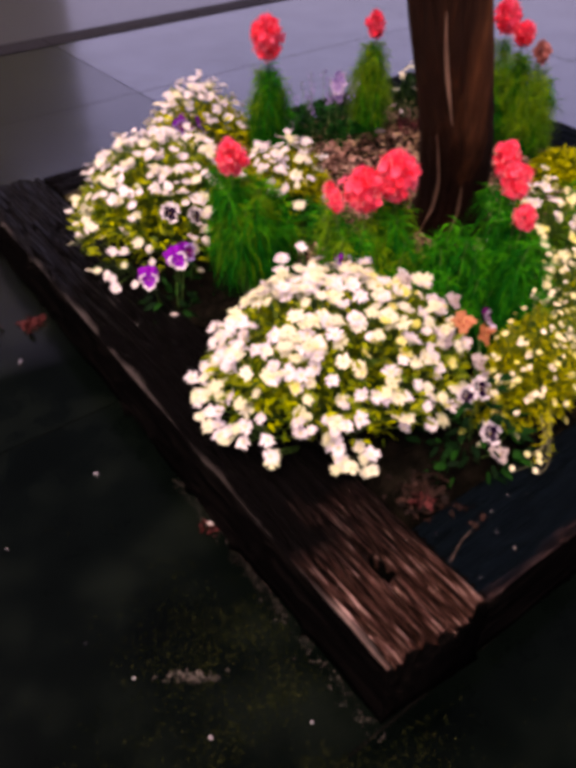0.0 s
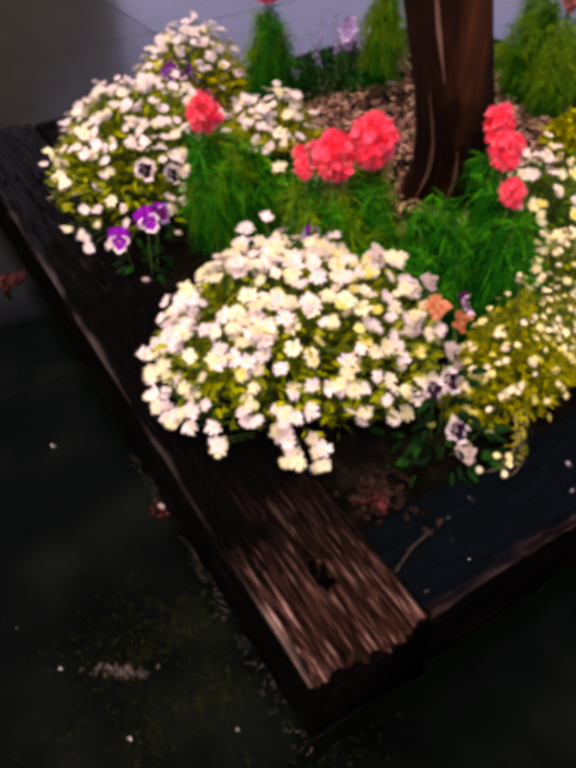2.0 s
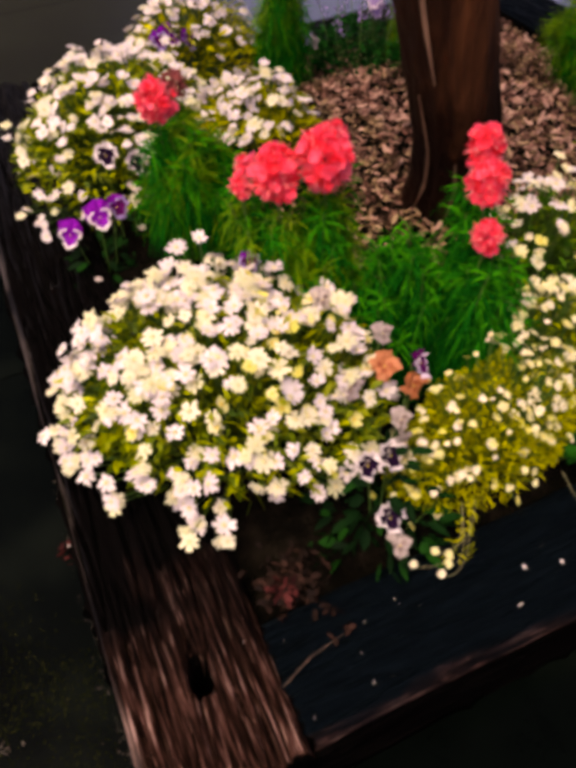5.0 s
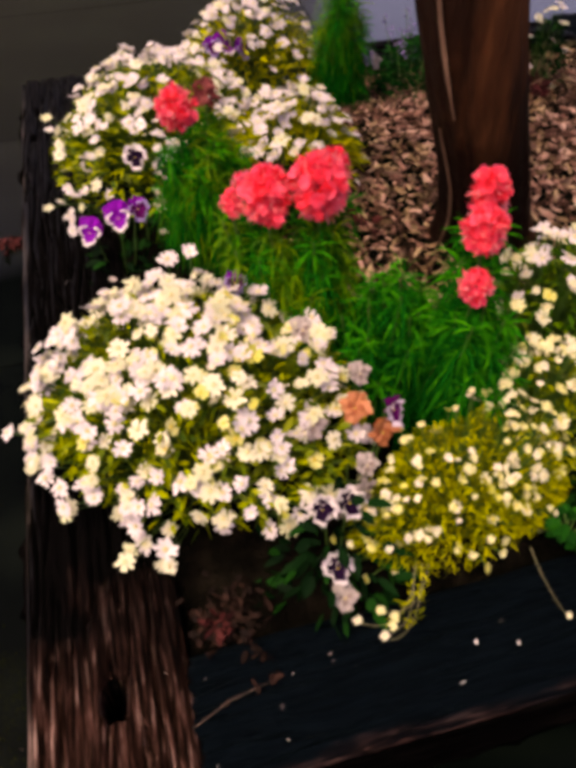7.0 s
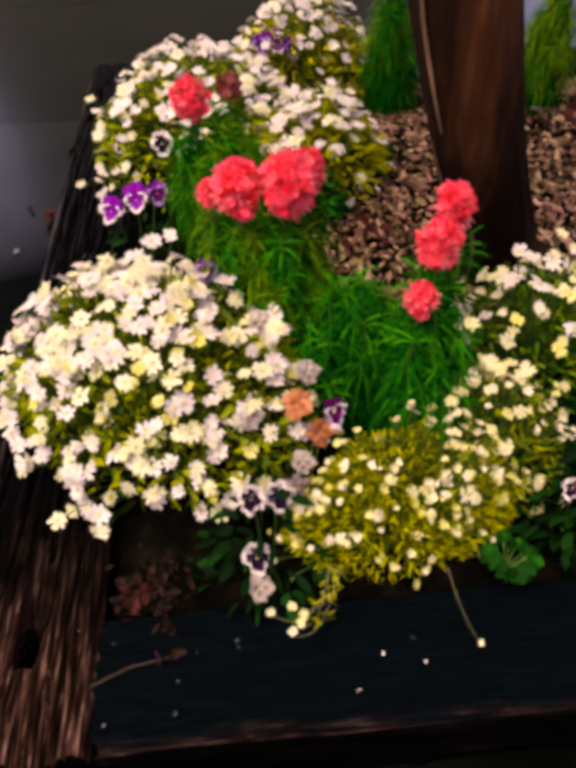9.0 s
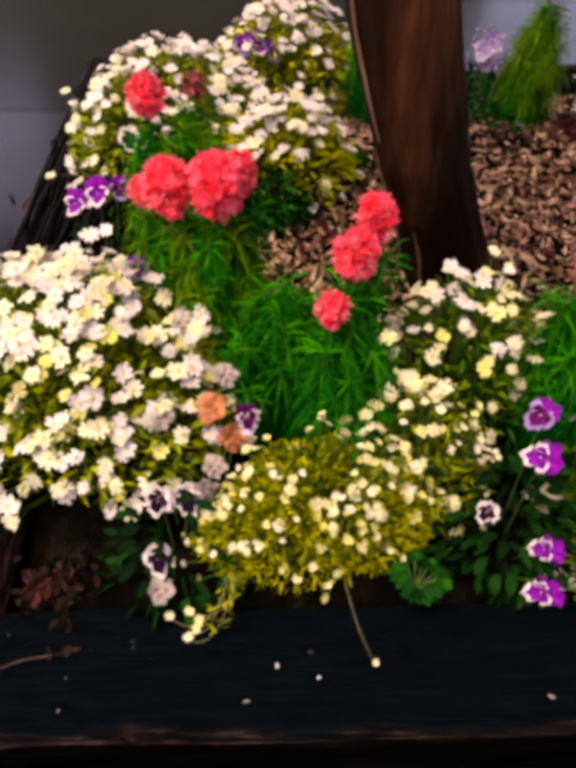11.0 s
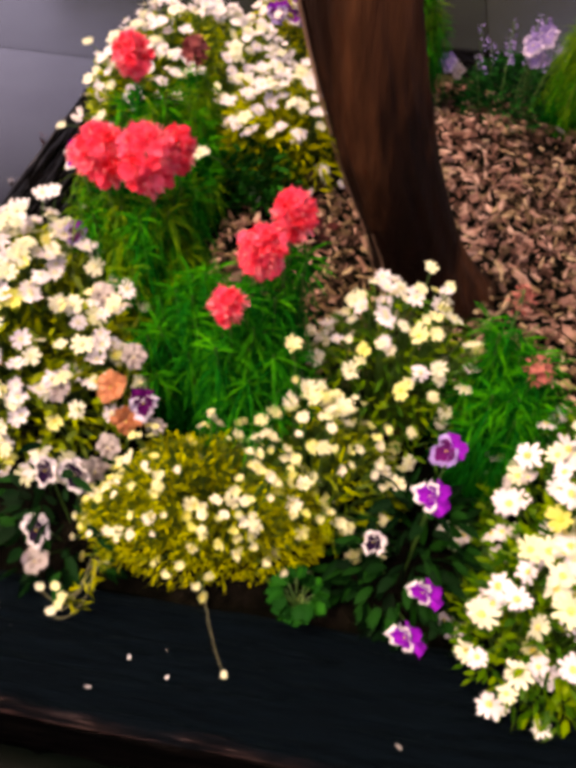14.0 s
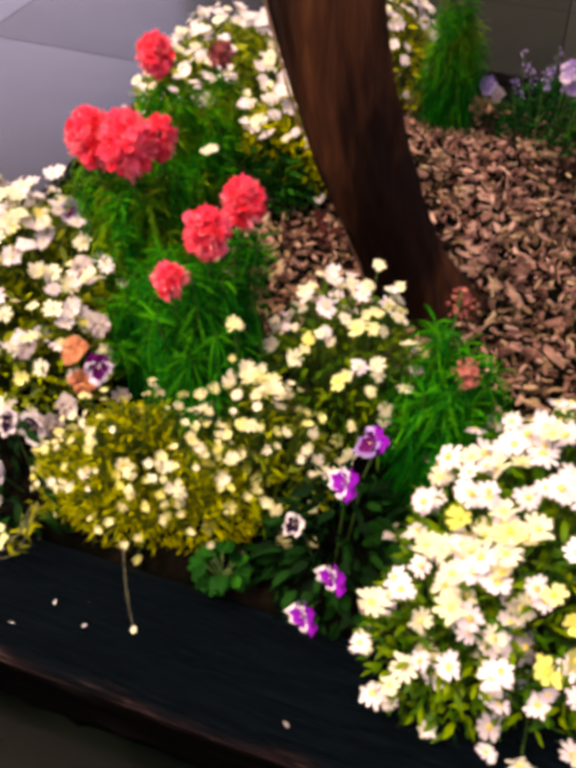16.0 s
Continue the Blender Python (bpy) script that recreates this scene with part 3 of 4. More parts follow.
# ---- flower heads ----
def daisy_meshes(name, petals, radius, cup, mat, disc=DISC):
    """The white rays of a daisy head; its yellow disc is a mesh of its own."""
    g = Geo()
    r2 = random.Random(petals * 31 + int(cup * 100))
    for i in range(petals):
        a = 2 * math.pi * (i + r2.uniform(-0.25, 0.25)) / petals
        w = math.pi * radius * 0.62 / petals
        L, z = radius * r2.uniform(0.78, 1.12), cup * r2.uniform(0.7, 1.3) * radius
        c, s = math.cos(a), math.sin(a)
        pts = []
        for u, ww, zz in ((0.16, 0.4, 0.0), (0.6, 1.0, 0.6), (0.9, 0.85, 0.9), (1.0, 0.3, 1.0)):
            for d in (-1, 1):
                x, y = L * u, d * w * ww
                pts.append((x * c - y * s, x * s + y * c, z * zz + r2.uniform(-0.0006, 0.0006)))
        g.add(pts, [(0, 1, 3, 2), (2, 3, 5, 4), (4, 5, 7, 6)])
    d = Geo()
    ball(d, (0, 0, 0.0006), radius * 0.27, 4, 8, 0.55)
    return g.mesh(name + "_rays", [mat]), d.mesh(name + "_disc", [disc])


DAISY = [daisy_meshes("daisy", 9, 0.0162, c, m, DISC_PALE) for c, m in ((-0.25, PETAL_WHITE), (0.05, PETAL_WHITE), (0.3, PETAL_WHITE), (0.0, PETAL_WARM), (-0.1, PETAL_WARM), (0.1, PETAL_WARM))]
DAISY_BIG = [daisy_meshes("marguerite", 11, 0.0152, c, m, DISC_SOFT) for c, m in ((-0.2, PETAL_WHITE), (0.08, PETAL_WHITE), (0.25, PETAL_WARM))]
DAISY_SMALL = [daisy_meshes("small_daisy", 9, 0.0115, c, PETAL_CREAM, DISC_PALE) for c in (-0.15, 0.15, 0.45)]
DAISY_LEMON = [daisy_meshes("lemon_daisy", 8, 0.0145, c, PETAL_LEMON, DISC) for c in (0.1, 0.4)]
BUTTON_LEMON = daisy_meshes("lemon_button", 7, 0.0090, 0.3, PETAL_LEMON, DISC)
BUTTON = [daisy_meshes("button", 7, 0.0078, c, PETAL_CREAM, DISC_PALE) for c in (0.1, 0.4, 0.7)]


def viola_mesh(name, edge_mat, face_mat, upper_mat, radius=0.021, blotch=0.62, upper_face=None, ruffle=1.0, crest=1.0):
    """Five overlapping wavy petals, cupped and uneven; the lower ones, and at times the upper, carry a dark face inside a pale edge."""
    g = Geo()
    r2 = random.Random(sum(map(ord, name)))
    lobes = ((62, crest, 2, 0.000), (118, crest, 2, 0.0015), (176, 0.90, 0, 0.004), (4, 0.90, 0, 0.0045), (270, 1.12, 0, 0.006))
    n = 14
    for deg, size, kind, z in lobes:
        a = radians(deg + r2.uniform(-7, 7))
        cx, cy, r = math.cos(a) * radius * 0.52, math.sin(a) * radius * 0.52, radius * 0.56 * size * r2.uniform(0.9, 1.1)
        ph, tip = r2.uniform(0, 6.28), r2.uniform(-0.004, 0.006)
        ring, inner, face = [], [], blotch if kind != 2 else (upper_face or 0.5)
        for k in range(n):
            b = a + 2 * math.pi * k / n
            far = max(0.0, math.cos(b - a))
            wob = 1 + ruffle * (0.08 * math.sin(5 * b + ph) + r2.uniform(-0.06, 0.06))
            lift = z + 0.0035 * math.cos(b - a) + ruffle * (0.0022 * math.sin(4 * b + ph) * (0.4 + far) + tip * far)
            ring.append((cx + r * wob * math.cos(b), cy + r * wob * math.sin(b), lift))
        for k in range(n):
            x, y, zz = ring[k]
            f = face * r2.uniform(0.86, 1.08)
            inner.append((cx * 0.66 + (x - cx) * f, cy * 0.66 + (y - cy) * f, z + 0.0012 + (zz - z) * 0.55))
        pts = ring + inner + [(cx * 0.62, cy * 0.62, z + 0.0005)]
        outer = [(k, (k + 1) % n, n + (k + 1) % n, n + k) for k in range(n)]
        core = [(n + k, n + (k + 1) % n, 2 * n) for k in range(n)]
        g.add(pts, outer, 2 if kind == 2 else 0)
        g.add(pts, core, 1 if kind != 2 or upper_face else 2)
    return g.mesh(name, [edge_mat, face_mat, upper_mat])


EYE_DOT = Geo()
ball(EYE_DOT, (0, -0.001, 0.0062), 0.0015, 4, 6, 0.6)
EYE_DOT = EYE_DOT.mesh("viola_eye", [DISC])
VIOLA_RING = viola_mesh("white_edged_viola", PETAL_WHITE, BLOTCH, PETAL_WHITE, 0.021, 0.78, 0.76, 1.7)
VIOLA_PURPLE = viola_mesh("purple_viola", PETAL_WHITE, PURPLE, PURPLE, 0.021, 0.88, None, 1.6, 1.6)
VIOLA_MAROON = viola_mesh("maroon_viola", PETAL_LILAC, MAROON, MAROON, 0.021, 0.74, None, 1.5)
VIOLA_DEEP = viola_mesh("deep_purple_viola", LILAC, MAROON, PURPLE, 0.021, 0.80, None, 1.4, 1.15)
VIOLA_PEACH = viola_mesh("peach_viola", PEACH, PEACH_FACE, PEACH, 0.021, 0.42, None, 1.5)
VIOLA_BLUSH = viola_mesh("blush_viola", BLUSH, BLUSH_FACE, BLUSH, 0.021, 0.42, None, 1.5)
VIOLA_LILAC = viola_mesh("lilac_viola", PETAL_LILAC, LILAC, LILAC, 0.020, 0.70, None, 1.6)


def floret_mesh(name, mat, seed=1):
    """A frilled two-lipped snapdragon floret that faces along +z: five fan-shaped petals with torn, wavy rims."""
    g = Geo()
    r2 = random.Random(seed)
    across = (-1.0, -0.6, -0.2, 0.2, 0.6, 1.0)
    for i, (deg, L) in enumerate(((60, 0.019), (120, 0.018), (200, 0.015), (270, 0.018), (340, 0.015))):
        a, pts = radians(deg + r2.uniform(-14, 14)), []
        fold, ph = r2.uniform(-0.004, 0.007), r2.uniform(0, 6.28)
        for u in (0.0, 0.45, 0.8, 1.0):
            w = 0.0105 * (0.3 + math.sin(math.pi * min(1, 0.1 + 0.55 * u)))
            for s in across:
                torn = r2.uniform(-0.16, 0.10) if u == 1.0 else 0.0
                x, y = L * (u + torn - 0.16 * s * s * u), w * s
                z = 0.003 + 0.008 * u + fold * u * u + 0.0034 * math.sin(7 * s + ph) * u * u
                pts.append((x * math.cos(a) - y * math.sin(a), x * math.sin(a) + y * math.cos(a), z))
        g.add(pts, [(6 * j + k, 6 * j + k + 1, 6 * j + k + 7, 6 * j + k + 6) for j in range(3) for k in range(5)])
    tube(g, [(0, 0, -0.012), (0, 0, -0.004), (0, 0, 0.005)], [0.003, 0.0045, 0.0065], 6, cap=False)
    return g.mesh(name, [mat])


FLORET = [floret_mesh("floret", CORAL, k) for k in (3, 8, 21)]
FLORET_PALE = [floret_mesh("pale_floret", CORAL_PALE, k) for k in (5, 12)]
FLORET_DULL = [floret_mesh("faded_floret", CORAL_DULL, k) for k in (4, 9)]


# ---- plants ----
def head_on(plant, origin, kind, place, normal, size=1.0):
    """Puts one flower, with its eye or disc, on a plant; place in the world."""
    rays, disc = kind
    f = part("flower", rays, plant, "", aim(Vector(place) - origin, normal, rnd.uniform(0, 6.28), size))
    part("disc", disc, f)
    return f


def dome_h(u, v, p=2.4):
    r = math.hypot(u, v)
    return max(0.0, 1 - r ** p) ** 0.62


def daisy_mound(name, label, group, c, rx, ry, turn, top, count, kinds, leaf_mat, leaves, size=1.0, spread=1.0, out=0.55, leaf_len=0.034, extra=(), gaps=0.0, leaf_w=0.0075, lumps=0.13, leaf_r=0.93, thin=0.0, flat=2.4, reach=1.25, bare=(), aged=0.0, clump=0.0, rise=0.0, category="flower"):
    """A rounded plant: a shell of leaves on thin stems, with flowers standing a little above it."""
    z0 = soil_z(*c) - 0.012
    origin = Vector((c[0], c[1], z0))
    plant = thing(name, Matrix.Translation(origin), label, category, group)
    ct, st = math.cos(radians(turn)), math.sin(radians(turn))
    H = top - z0

    def surface(u, v, k=1.0):
        lump = 1 + lumps * noise.noise(Vector((u * 2.2 + c[0] * 9, v * 2.2 + c[1] * 9, 3)))
        x, y = u * rx, v * ry
        return Vector((x * ct - y * st, x * st + y * ct, H * dome_h(u, v, flat) * lump * k))

    g, twigs = Geo(), Geo()
    for _ in range(leaves):
        r, a = math.sqrt(rnd.random()) * leaf_r, rnd.uniform(0, 6.283)
        u, v = r * math.cos(a), r * math.sin(a)
        p = surface(u, v, rnd.uniform(0.55, 0.97))
        way = Vector((u * 0.8 + rnd.gauss(0, 0.5), v * 0.8 + rnd.gauss(0, 0.5), rnd.uniform(0.05, 1.0)))
        blade(g, p, way, leaf_len * rnd.uniform(0.6, 1.3), leaf_w * rnd.uniform(0.7, 1.3), rnd.uniform(0.1, 0.5), steps=2)
    for _ in range(leaves // 12):
        r, a = math.sqrt(rnd.random()) * 0.9, rnd.uniform(0, 6.283)
        p = surface(r * math.cos(a), r * math.sin(a), 0.93)
        b = Vector((p.x * 0.35, p.y * 0.35, 0.0))
        tube(twigs, [b, b.lerp(p, 0.5) + Vector((0, 0, 0.02)), p], [0.0014, 0.0012, 0.001], 4, cap=False)
    fl = []
    for i in range(count):
        r = math.sqrt((i + 0.5) / count) * spread * 1.05
        a = i * 2.39996 + rnd.gauss(0, 0.35)
        r = min(reach, r * (1 + rnd.gauss(0, 0.06)))
        u, v = r * math.cos(a), r * math.sin(a)
        if gaps and noise.noise(Vector((u * 3 + c[1] * 7, v * 3, c[0] * 5))) < -0.45 + gaps:
            continue
        if thin and rnd.random() < thin * min(1.0, max(0.0, (u * ct - v * st) * 1.4 + 0.05)):
            continue
        if any(math.hypot(u - bu, v - bv) < br * rnd.uniform(0.75, 1.15) for bu, bv, br in bare):
            continue
        if clump:
            w = Vector((u * 7 + c[0] * 13, v * 7 + c[1] * 13, 1.7))
            u, v = u + clump * noise.noise(w), v + clump * noise.noise(w + Vector((5, 9, 2)))
        p = surface(u * 0.97, v * 0.97) + Vector((rnd.gauss(0, 0.008), rnd.gauss(0, 0.008), rnd.uniform(0.0, 0.028)))
        p.z = max(p.z, rise + rnd.uniform(0.0, 0.02))
        nr = Vector((u * out + rnd.gauss(0, 0.33), v * out + rnd.gauss(0, 0.33) - 0.1, 1.0 - 0.45 * r * r + 0.1))
        nr = Vector((nr.x * ct - nr.y * st, nr.x * st + nr.y * ct, nr.z)).normalized()
        east = (u * ct - v * st) - (u * st + v * ct)
        fl.append((p, nr, rnd.choice(DAISY_LEMON) if aged and rnd.random() < aged * max(0.0, 0.35 + 0.6 * east) else rnd.choice(kinds)))
    for p in extra:
        fl.append((Vector(p) - origin, Vector((rnd.gauss(0, 0.25), rnd.gauss(-0.2, 0.25), 1)).normalized(), rnd.choice(kinds)))
    for p, nr, kind in fl:
        b = p * 0.6 + Vector((0, 0, -0.02))
        b.z = max(0.0, b.z)
        tube(twigs, [b, b.lerp(p, 0.6) + Vector((0, 0, 0.006)), p - nr * 0.002], [0.0011, 0.001, 0.0009], 4, cap=False)
        head_on(plant, Vector(), kind, p, nr, size * rnd.uniform(0.70, 1.18))
    part("foliage", g.mesh("foliage", [leaf_mat]), plant, "", kind="stuff")
    part("stalk", twigs.mesh("stalk", [STEM]), plant, "", kind="stuff")
    return plant


def viola_plant(label, group, c, flowers, leaves=60, radius=0.07, height=0.09):
    """A low viola or pansy: dark oval leaves, and flowers at given places that face a given way."""
    z0 = soil_z(*c) - 0.01
    origin = Vector((c[0], c[1], z0))
    plant = thing("viola", Matrix.Translation(origin), label, "flower", group)
    g = Geo()
    for _ in range(leaves):
        r, a = math.sqrt(rnd.random()) * radius, rnd.uniform(0, 6.283)
        p = Vector((r * math.cos(a), r * math.sin(a), rnd.uniform(0.012, height) * (1.15 - r / radius)))
        blade(g, p, (math.cos(a) + rnd.gauss(0, 0.4), math.sin(a) + rnd.gauss(0, 0.4), rnd.uniform(-0.1, 0.7)), rnd.uniform(0.018, 0.034), rnd.uniform(0.010, 0.017), 0.3)
    for mesh, place, normal, size, *roll in flowers:
        p = Vector(place) - origin
        n = Vector(normal).normalized()
        tube(g, [Vector((p.x * 0.5, p.y * 0.5, 0.01)), Vector((p.x * 0.8, p.y * 0.8, p.z * 0.75)), p - n * 0.008], [0.0013, 0.0012, 0.0011], 4, 1, cap=False)
        s = Vector((0, 0, 1)).cross(n)
        s = s.normalized() if s.length > 1e-3 else Vector((1, 0, 0))
        up = n.cross(s)
        m = Matrix((s, up, n)).transposed().to_4x4()
        f = part("flower", mesh, plant, "", Matrix.Translation(p) @ m @ Matrix.Rotation(rnd.gauss(0, 0.2) + sum(roll), 4, "Z") @ Matrix.Diagonal((size, size, size, 1)))
        part("eye", EYE_DOT, f)
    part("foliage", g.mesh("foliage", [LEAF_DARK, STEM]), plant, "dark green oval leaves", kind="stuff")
    return plant


def snapdragon(label, group, c, stems, radius, height, heads, yellow=0.14, leaf_len=0.046, floret=None, per=110, foot=0.18):
    """A bushy snapdragon: stems closely set with long narrow leaves that arch out and hang, each ending in a star of
    bright young leaves or in a ruffled head of florets. heads: (x, y, z, width, height) of each head's middle in the world."""
    z0 = soil_z(*c) - 0.012
    origin = Vector((c[0], c[1], z0))
    plant = thing("snapdragon", Matrix.Translation(origin), label, "flower", group)
    lines = []
    for i in range(stems):
        r, a = math.sqrt((i + 0.3) / stems) * radius, i * 2.4 + rnd.gauss(0, 0.3)
        h = (height - z0) * (1 - 0.42 * (r / radius) ** 2.2) * rnd.uniform(0.88, 1.05)
        lines.append((Vector((r * 0.4 * math.cos(a), r * 0.4 * math.sin(a), 0)), Vector((r * math.cos(a), r * math.sin(a), h)), None))
    for hd in heads:
        p = Vector(hd[:3]) - origin
        lines.append((Vector((p.x * 0.6, p.y * 0.6, 0)), p - Vector((0, 0, hd[4] * 0.3)), hd))
        for k in range(3):
            a, r = k * 2.1 + rnd.uniform(-0.4, 0.4), rnd.uniform(0.014, 0.030)
            s = p + Vector((math.cos(a) * r, math.sin(a) * r, -hd[4] * 0.5 - rnd.uniform(0.016, 0.04)))
            lines.append((Vector((p.x * 0.6, p.y * 0.6, 0)), s, None))
    for b, t, hd in lines:
        g = Geo()
        mid = b.lerp(t, 0.5) + Vector((rnd.gauss(0, 0.006), rnd.gauss(0, 0.006), 0))
        tube(g, [b, mid, t], [0.0026, 0.0022, 0.0016], 5, 2, cap=False)
        n = int((t - b).length / 0.0015)
        ripe = rnd.random() < yellow
        top = 0.90 if hd else 0.98
        for k in range(n):
            u = foot + (top - foot) * k / n
            p = b.lerp(mid, u * 2) if u < 0.5 else mid.lerp(t, u * 2 - 1)
            a = k * 2.4 + rnd.gauss(0, 0.3)
            L = leaf_len * rnd.uniform(0.7, 1.2) * (1.1 - 0.45 * max(0, u - 0.6))
            way = Vector((math.cos(a), math.sin(a), rnd.uniform(0.3, 1.0)))
            shade = rnd.random()
            slot = 1 if ripe and shade < 1.3 * u ** 2 else 3 if shade > 1.0 - 0.34 * u ** 2 else 0
            blade(g, p, way, L, rnd.uniform(0.0018, 0.0030), rnd.uniform(0.9, 1.9), slot, 4)
        if not hd:
            for k in range(20 if rnd.random() < 0.75 else 8):
                a = k * 2.4 + rnd.gauss(0, 0.2)
                rise = 0.9 - 1.0 * k / 20
                slot = 1 if ripe else 3
                blade(g, t - Vector((0, 0, 0.0012 * k)), (math.cos(a), math.sin(a), rise), leaf_len * rnd.uniform(0.62, 0.98), rnd.uniform(0.0022, 0.0034), 0.45, slot, 3)
        part("leafy_stem", g.mesh("leafy_stem", [LEAF_SNAP, LEAF_SNAP_YELLOW, STEM, LEAF_TIP]), plant)
    kinds = floret or FLORET
    for b, t, hd in lines:
        if not hd:
            continue
        w, h = hd[3], hd[4]
        axis = (t - b).normalized()
        p = Vector(hd[:3]) - origin
        g = Geo()
        tube(g, [p - axis * h * 0.5, p, p + axis * h * 0.42], [0.003, 0.0025, 0.001], 5)
        for k in range(int((210 if kinds is FLORET else 70) * w / 0.07)):
            d = Vector((rnd.gauss(0, 1), rnd.gauss(0, 1), rnd.gauss(0.15, 1))).normalized()
            q = p + Vector((d.x * w * 0.36, d.y * w * 0.36, d.z * h * 0.40))
            blade(g, q, d + Vector((rnd.gauss(0, 0.35), rnd.gauss(0, 0.35), rnd.gauss(0.2, 0.35))), w * rnd.uniform(0.12, 0.24), rnd.uniform(0.0025, 0.005), rnd.uniform(-0.2, 0.4), 1, 2)
        head = part("flower_head", g.mesh("flower_head", [STEM, CORAL_FRINGE if kinds is FLORET else kinds[0].materials[0]]), plant, "ruffled coral-red flower head" if kinds is FLORET else "small dull reddish flower head")
        n = max(7, int(per * (w / 0.07) * (h / 0.075)))
        for k in range(n):
            v = (k + 0.5) / n
            a = k * 2.39996 + rnd.gauss(0, 0.3)
            z = (v - 0.5) * h * 0.84
            rr = (w * 0.5 - 0.011) * math.sqrt(max(0.10, 1 - (2 * v - 1) ** 2)) * rnd.uniform(0.45, 1.2)
            rr *= 1 + 0.6 * noise.noise(Vector((math.cos(a) * 1.6 + hd[0] * 31, math.sin(a) * 1.6, v * 3.5 + hd[1] * 17)))
            q = p + axis * z + Vector((math.cos(a) * rr, math.sin(a) * rr, 0))
            d = Vector((math.cos(a) + rnd.gauss(0, 0.5), math.sin(a) + rnd.gauss(0, 0.5), 0.4 + 1.6 * (v - 0.45) + rnd.gauss(0, 0.5)))
            part("floret", rnd.choice(kinds), head, "", aim(q, d, rnd.uniform(-0.8, 0.8), rnd.uniform(0.36, 0.64) * min(1.0, w / 0.055)))
    return plant


WHITE = "white daisies in the bed"
SNAP = "snapdragons in the bed"
VIO = "violas in the bed"

# front left: the big mound of white daisies
daisy_mound("daisy_mound", "dense rounded mound of white daisies at the planter's corner", WHITE, (0.690, 0.785), 0.260, 0.190, -30, 0.405, 620, DAISY, LEAF_DAISY, 3600, spread=0.99, reach=0.99, size=0.82, leaf_r=0.86, leaf_len=0.024, thin=0.60, flat=3.2, lumps=0.10, clump=0.095, aged=0.22, rise=0.055, bare=[(-0.37, -0.17, 0.09), (-0.45, -0.71, 0.10), (-0.04, -0.28, 0.10)],
            extra=[(0.558, 0.592, 0.238), (0.435, 0.808, 0.273), (0.72, 0.93, 0.42), (0.69, 0.95, 0.40)])
# back left: mounds of white daisies by the far corner
daisy_mound("daisy_mound", "spreading mound of white daisies with yellow-green leaves", WHITE, (0.765, 1.54), 0.235, 0.235, 0, 0.405, 420, DAISY[:3] * 2 + DAISY[3:5], LEAF_DAISY, 3000, leaf_len=0.026, size=0.80,
            extra=[(0.546, 1.538, 0.338), (0.515, 1.409, 0.223), (0.57, 1.367, 0.267)], gaps=0.22, clump=0.08)
daisy_mound("daisy_mound", "small group of white daisies behind a snapdragon", WHITE, (0.985, 1.35), 0.145, 0.11, 20, 0.40, 120, DAISY[:3] * 2 + DAISY[3:5], LEAF_LIME, 1200, size=0.85,
            extra=[(0.875, 1.136, 0.376), (1.049, 1.269, 0.390), (1.025, 1.305, 0.425), (0.915, 1.20, 0.405), (0.93, 1.22, 0.40), (0.90, 1.24, 0.41)], gaps=0.15)
daisy_mound("daisy_mound", "white daisies at the back edge of the planter", WHITE, (1.00, 1.76), 0.20, 0.135, 25, 0.425, 210, DAISY[:3] * 2 + DAISY[3:4], LEAF_LIME, 1300, gaps=0.12, size=0.80)
# middle right: loose daisies in front of the trunk
daisy_mound("daisy_plant", "loose small-flowered daisies in front of the trunk", WHITE, (1.215, 0.785), 0.13, 0.095, 0, 0.435, 120, DAISY + DAISY_SMALL + DAISY_SMALL, LEAF_GREENER, 1300, leaf_len=0.022, leaf_w=0.005, size=0.76,
            extra=[(1.236, 0.813, 0.469), (1.206, 0.813, 0.432), (1.314, 0.788, 0.37), (1.188, 0.801, 0.417), (1.085, 0.727, 0.397)], gaps=0.15, clump=0.10, aged=0.25)
daisy_mound("daisy_plant", "low cream-white daisies beside the yellow-green cushion", WHITE, (1.135, 0.652), 0.115, 0.08, 0, 0.36, 120, DAISY_SMALL + BUTTON, LEAF_DAISY, 1000, leaf_len=0.02, leaf_w=0.004, size=0.9,
            extra=[(1.089, 0.698, 0.425), (1.097, 0.668, 0.40)])
# front right: larger marguerites
daisy_mound("marguerite", "mound of larger white daisies with yellow centres", WHITE, (1.545, 0.615), 0.215, 0.20, 20, 0.445, 300, DAISY_BIG, LEAF_GREENER, 3000,
            extra=[(1.329, 0.431, 0.283), (1.464, 0.433, 0.299)], gaps=0.16, leaf_len=0.022, leaf_w=0.008, size=1.05, flat=2.8, clump=0.07, aged=0.24)
daisy_mound("marguerite", "white daisies along the far side of the planter", WHITE, (1.74, 0.78), 0.13, 0.14, 0, 0.42, 60, DAISY_BIG, LEAF_GREENER, 800, gaps=0.1)
daisy_mound("marguerite", "smaller clump of white daisies leaning over the front sleeper", WHITE, (1.422, 0.512), 0.098, 0.11, 0, 0.355, 70, DAISY_BIG, LEAF_GREENER, 1200, leaf_len=0.021, leaf_w=0.008, size=1.05, extra=[(1.355, 0.406, 0.225), (1.37, 0.415, 0.24), (1.33, 0.47, 0.30)])
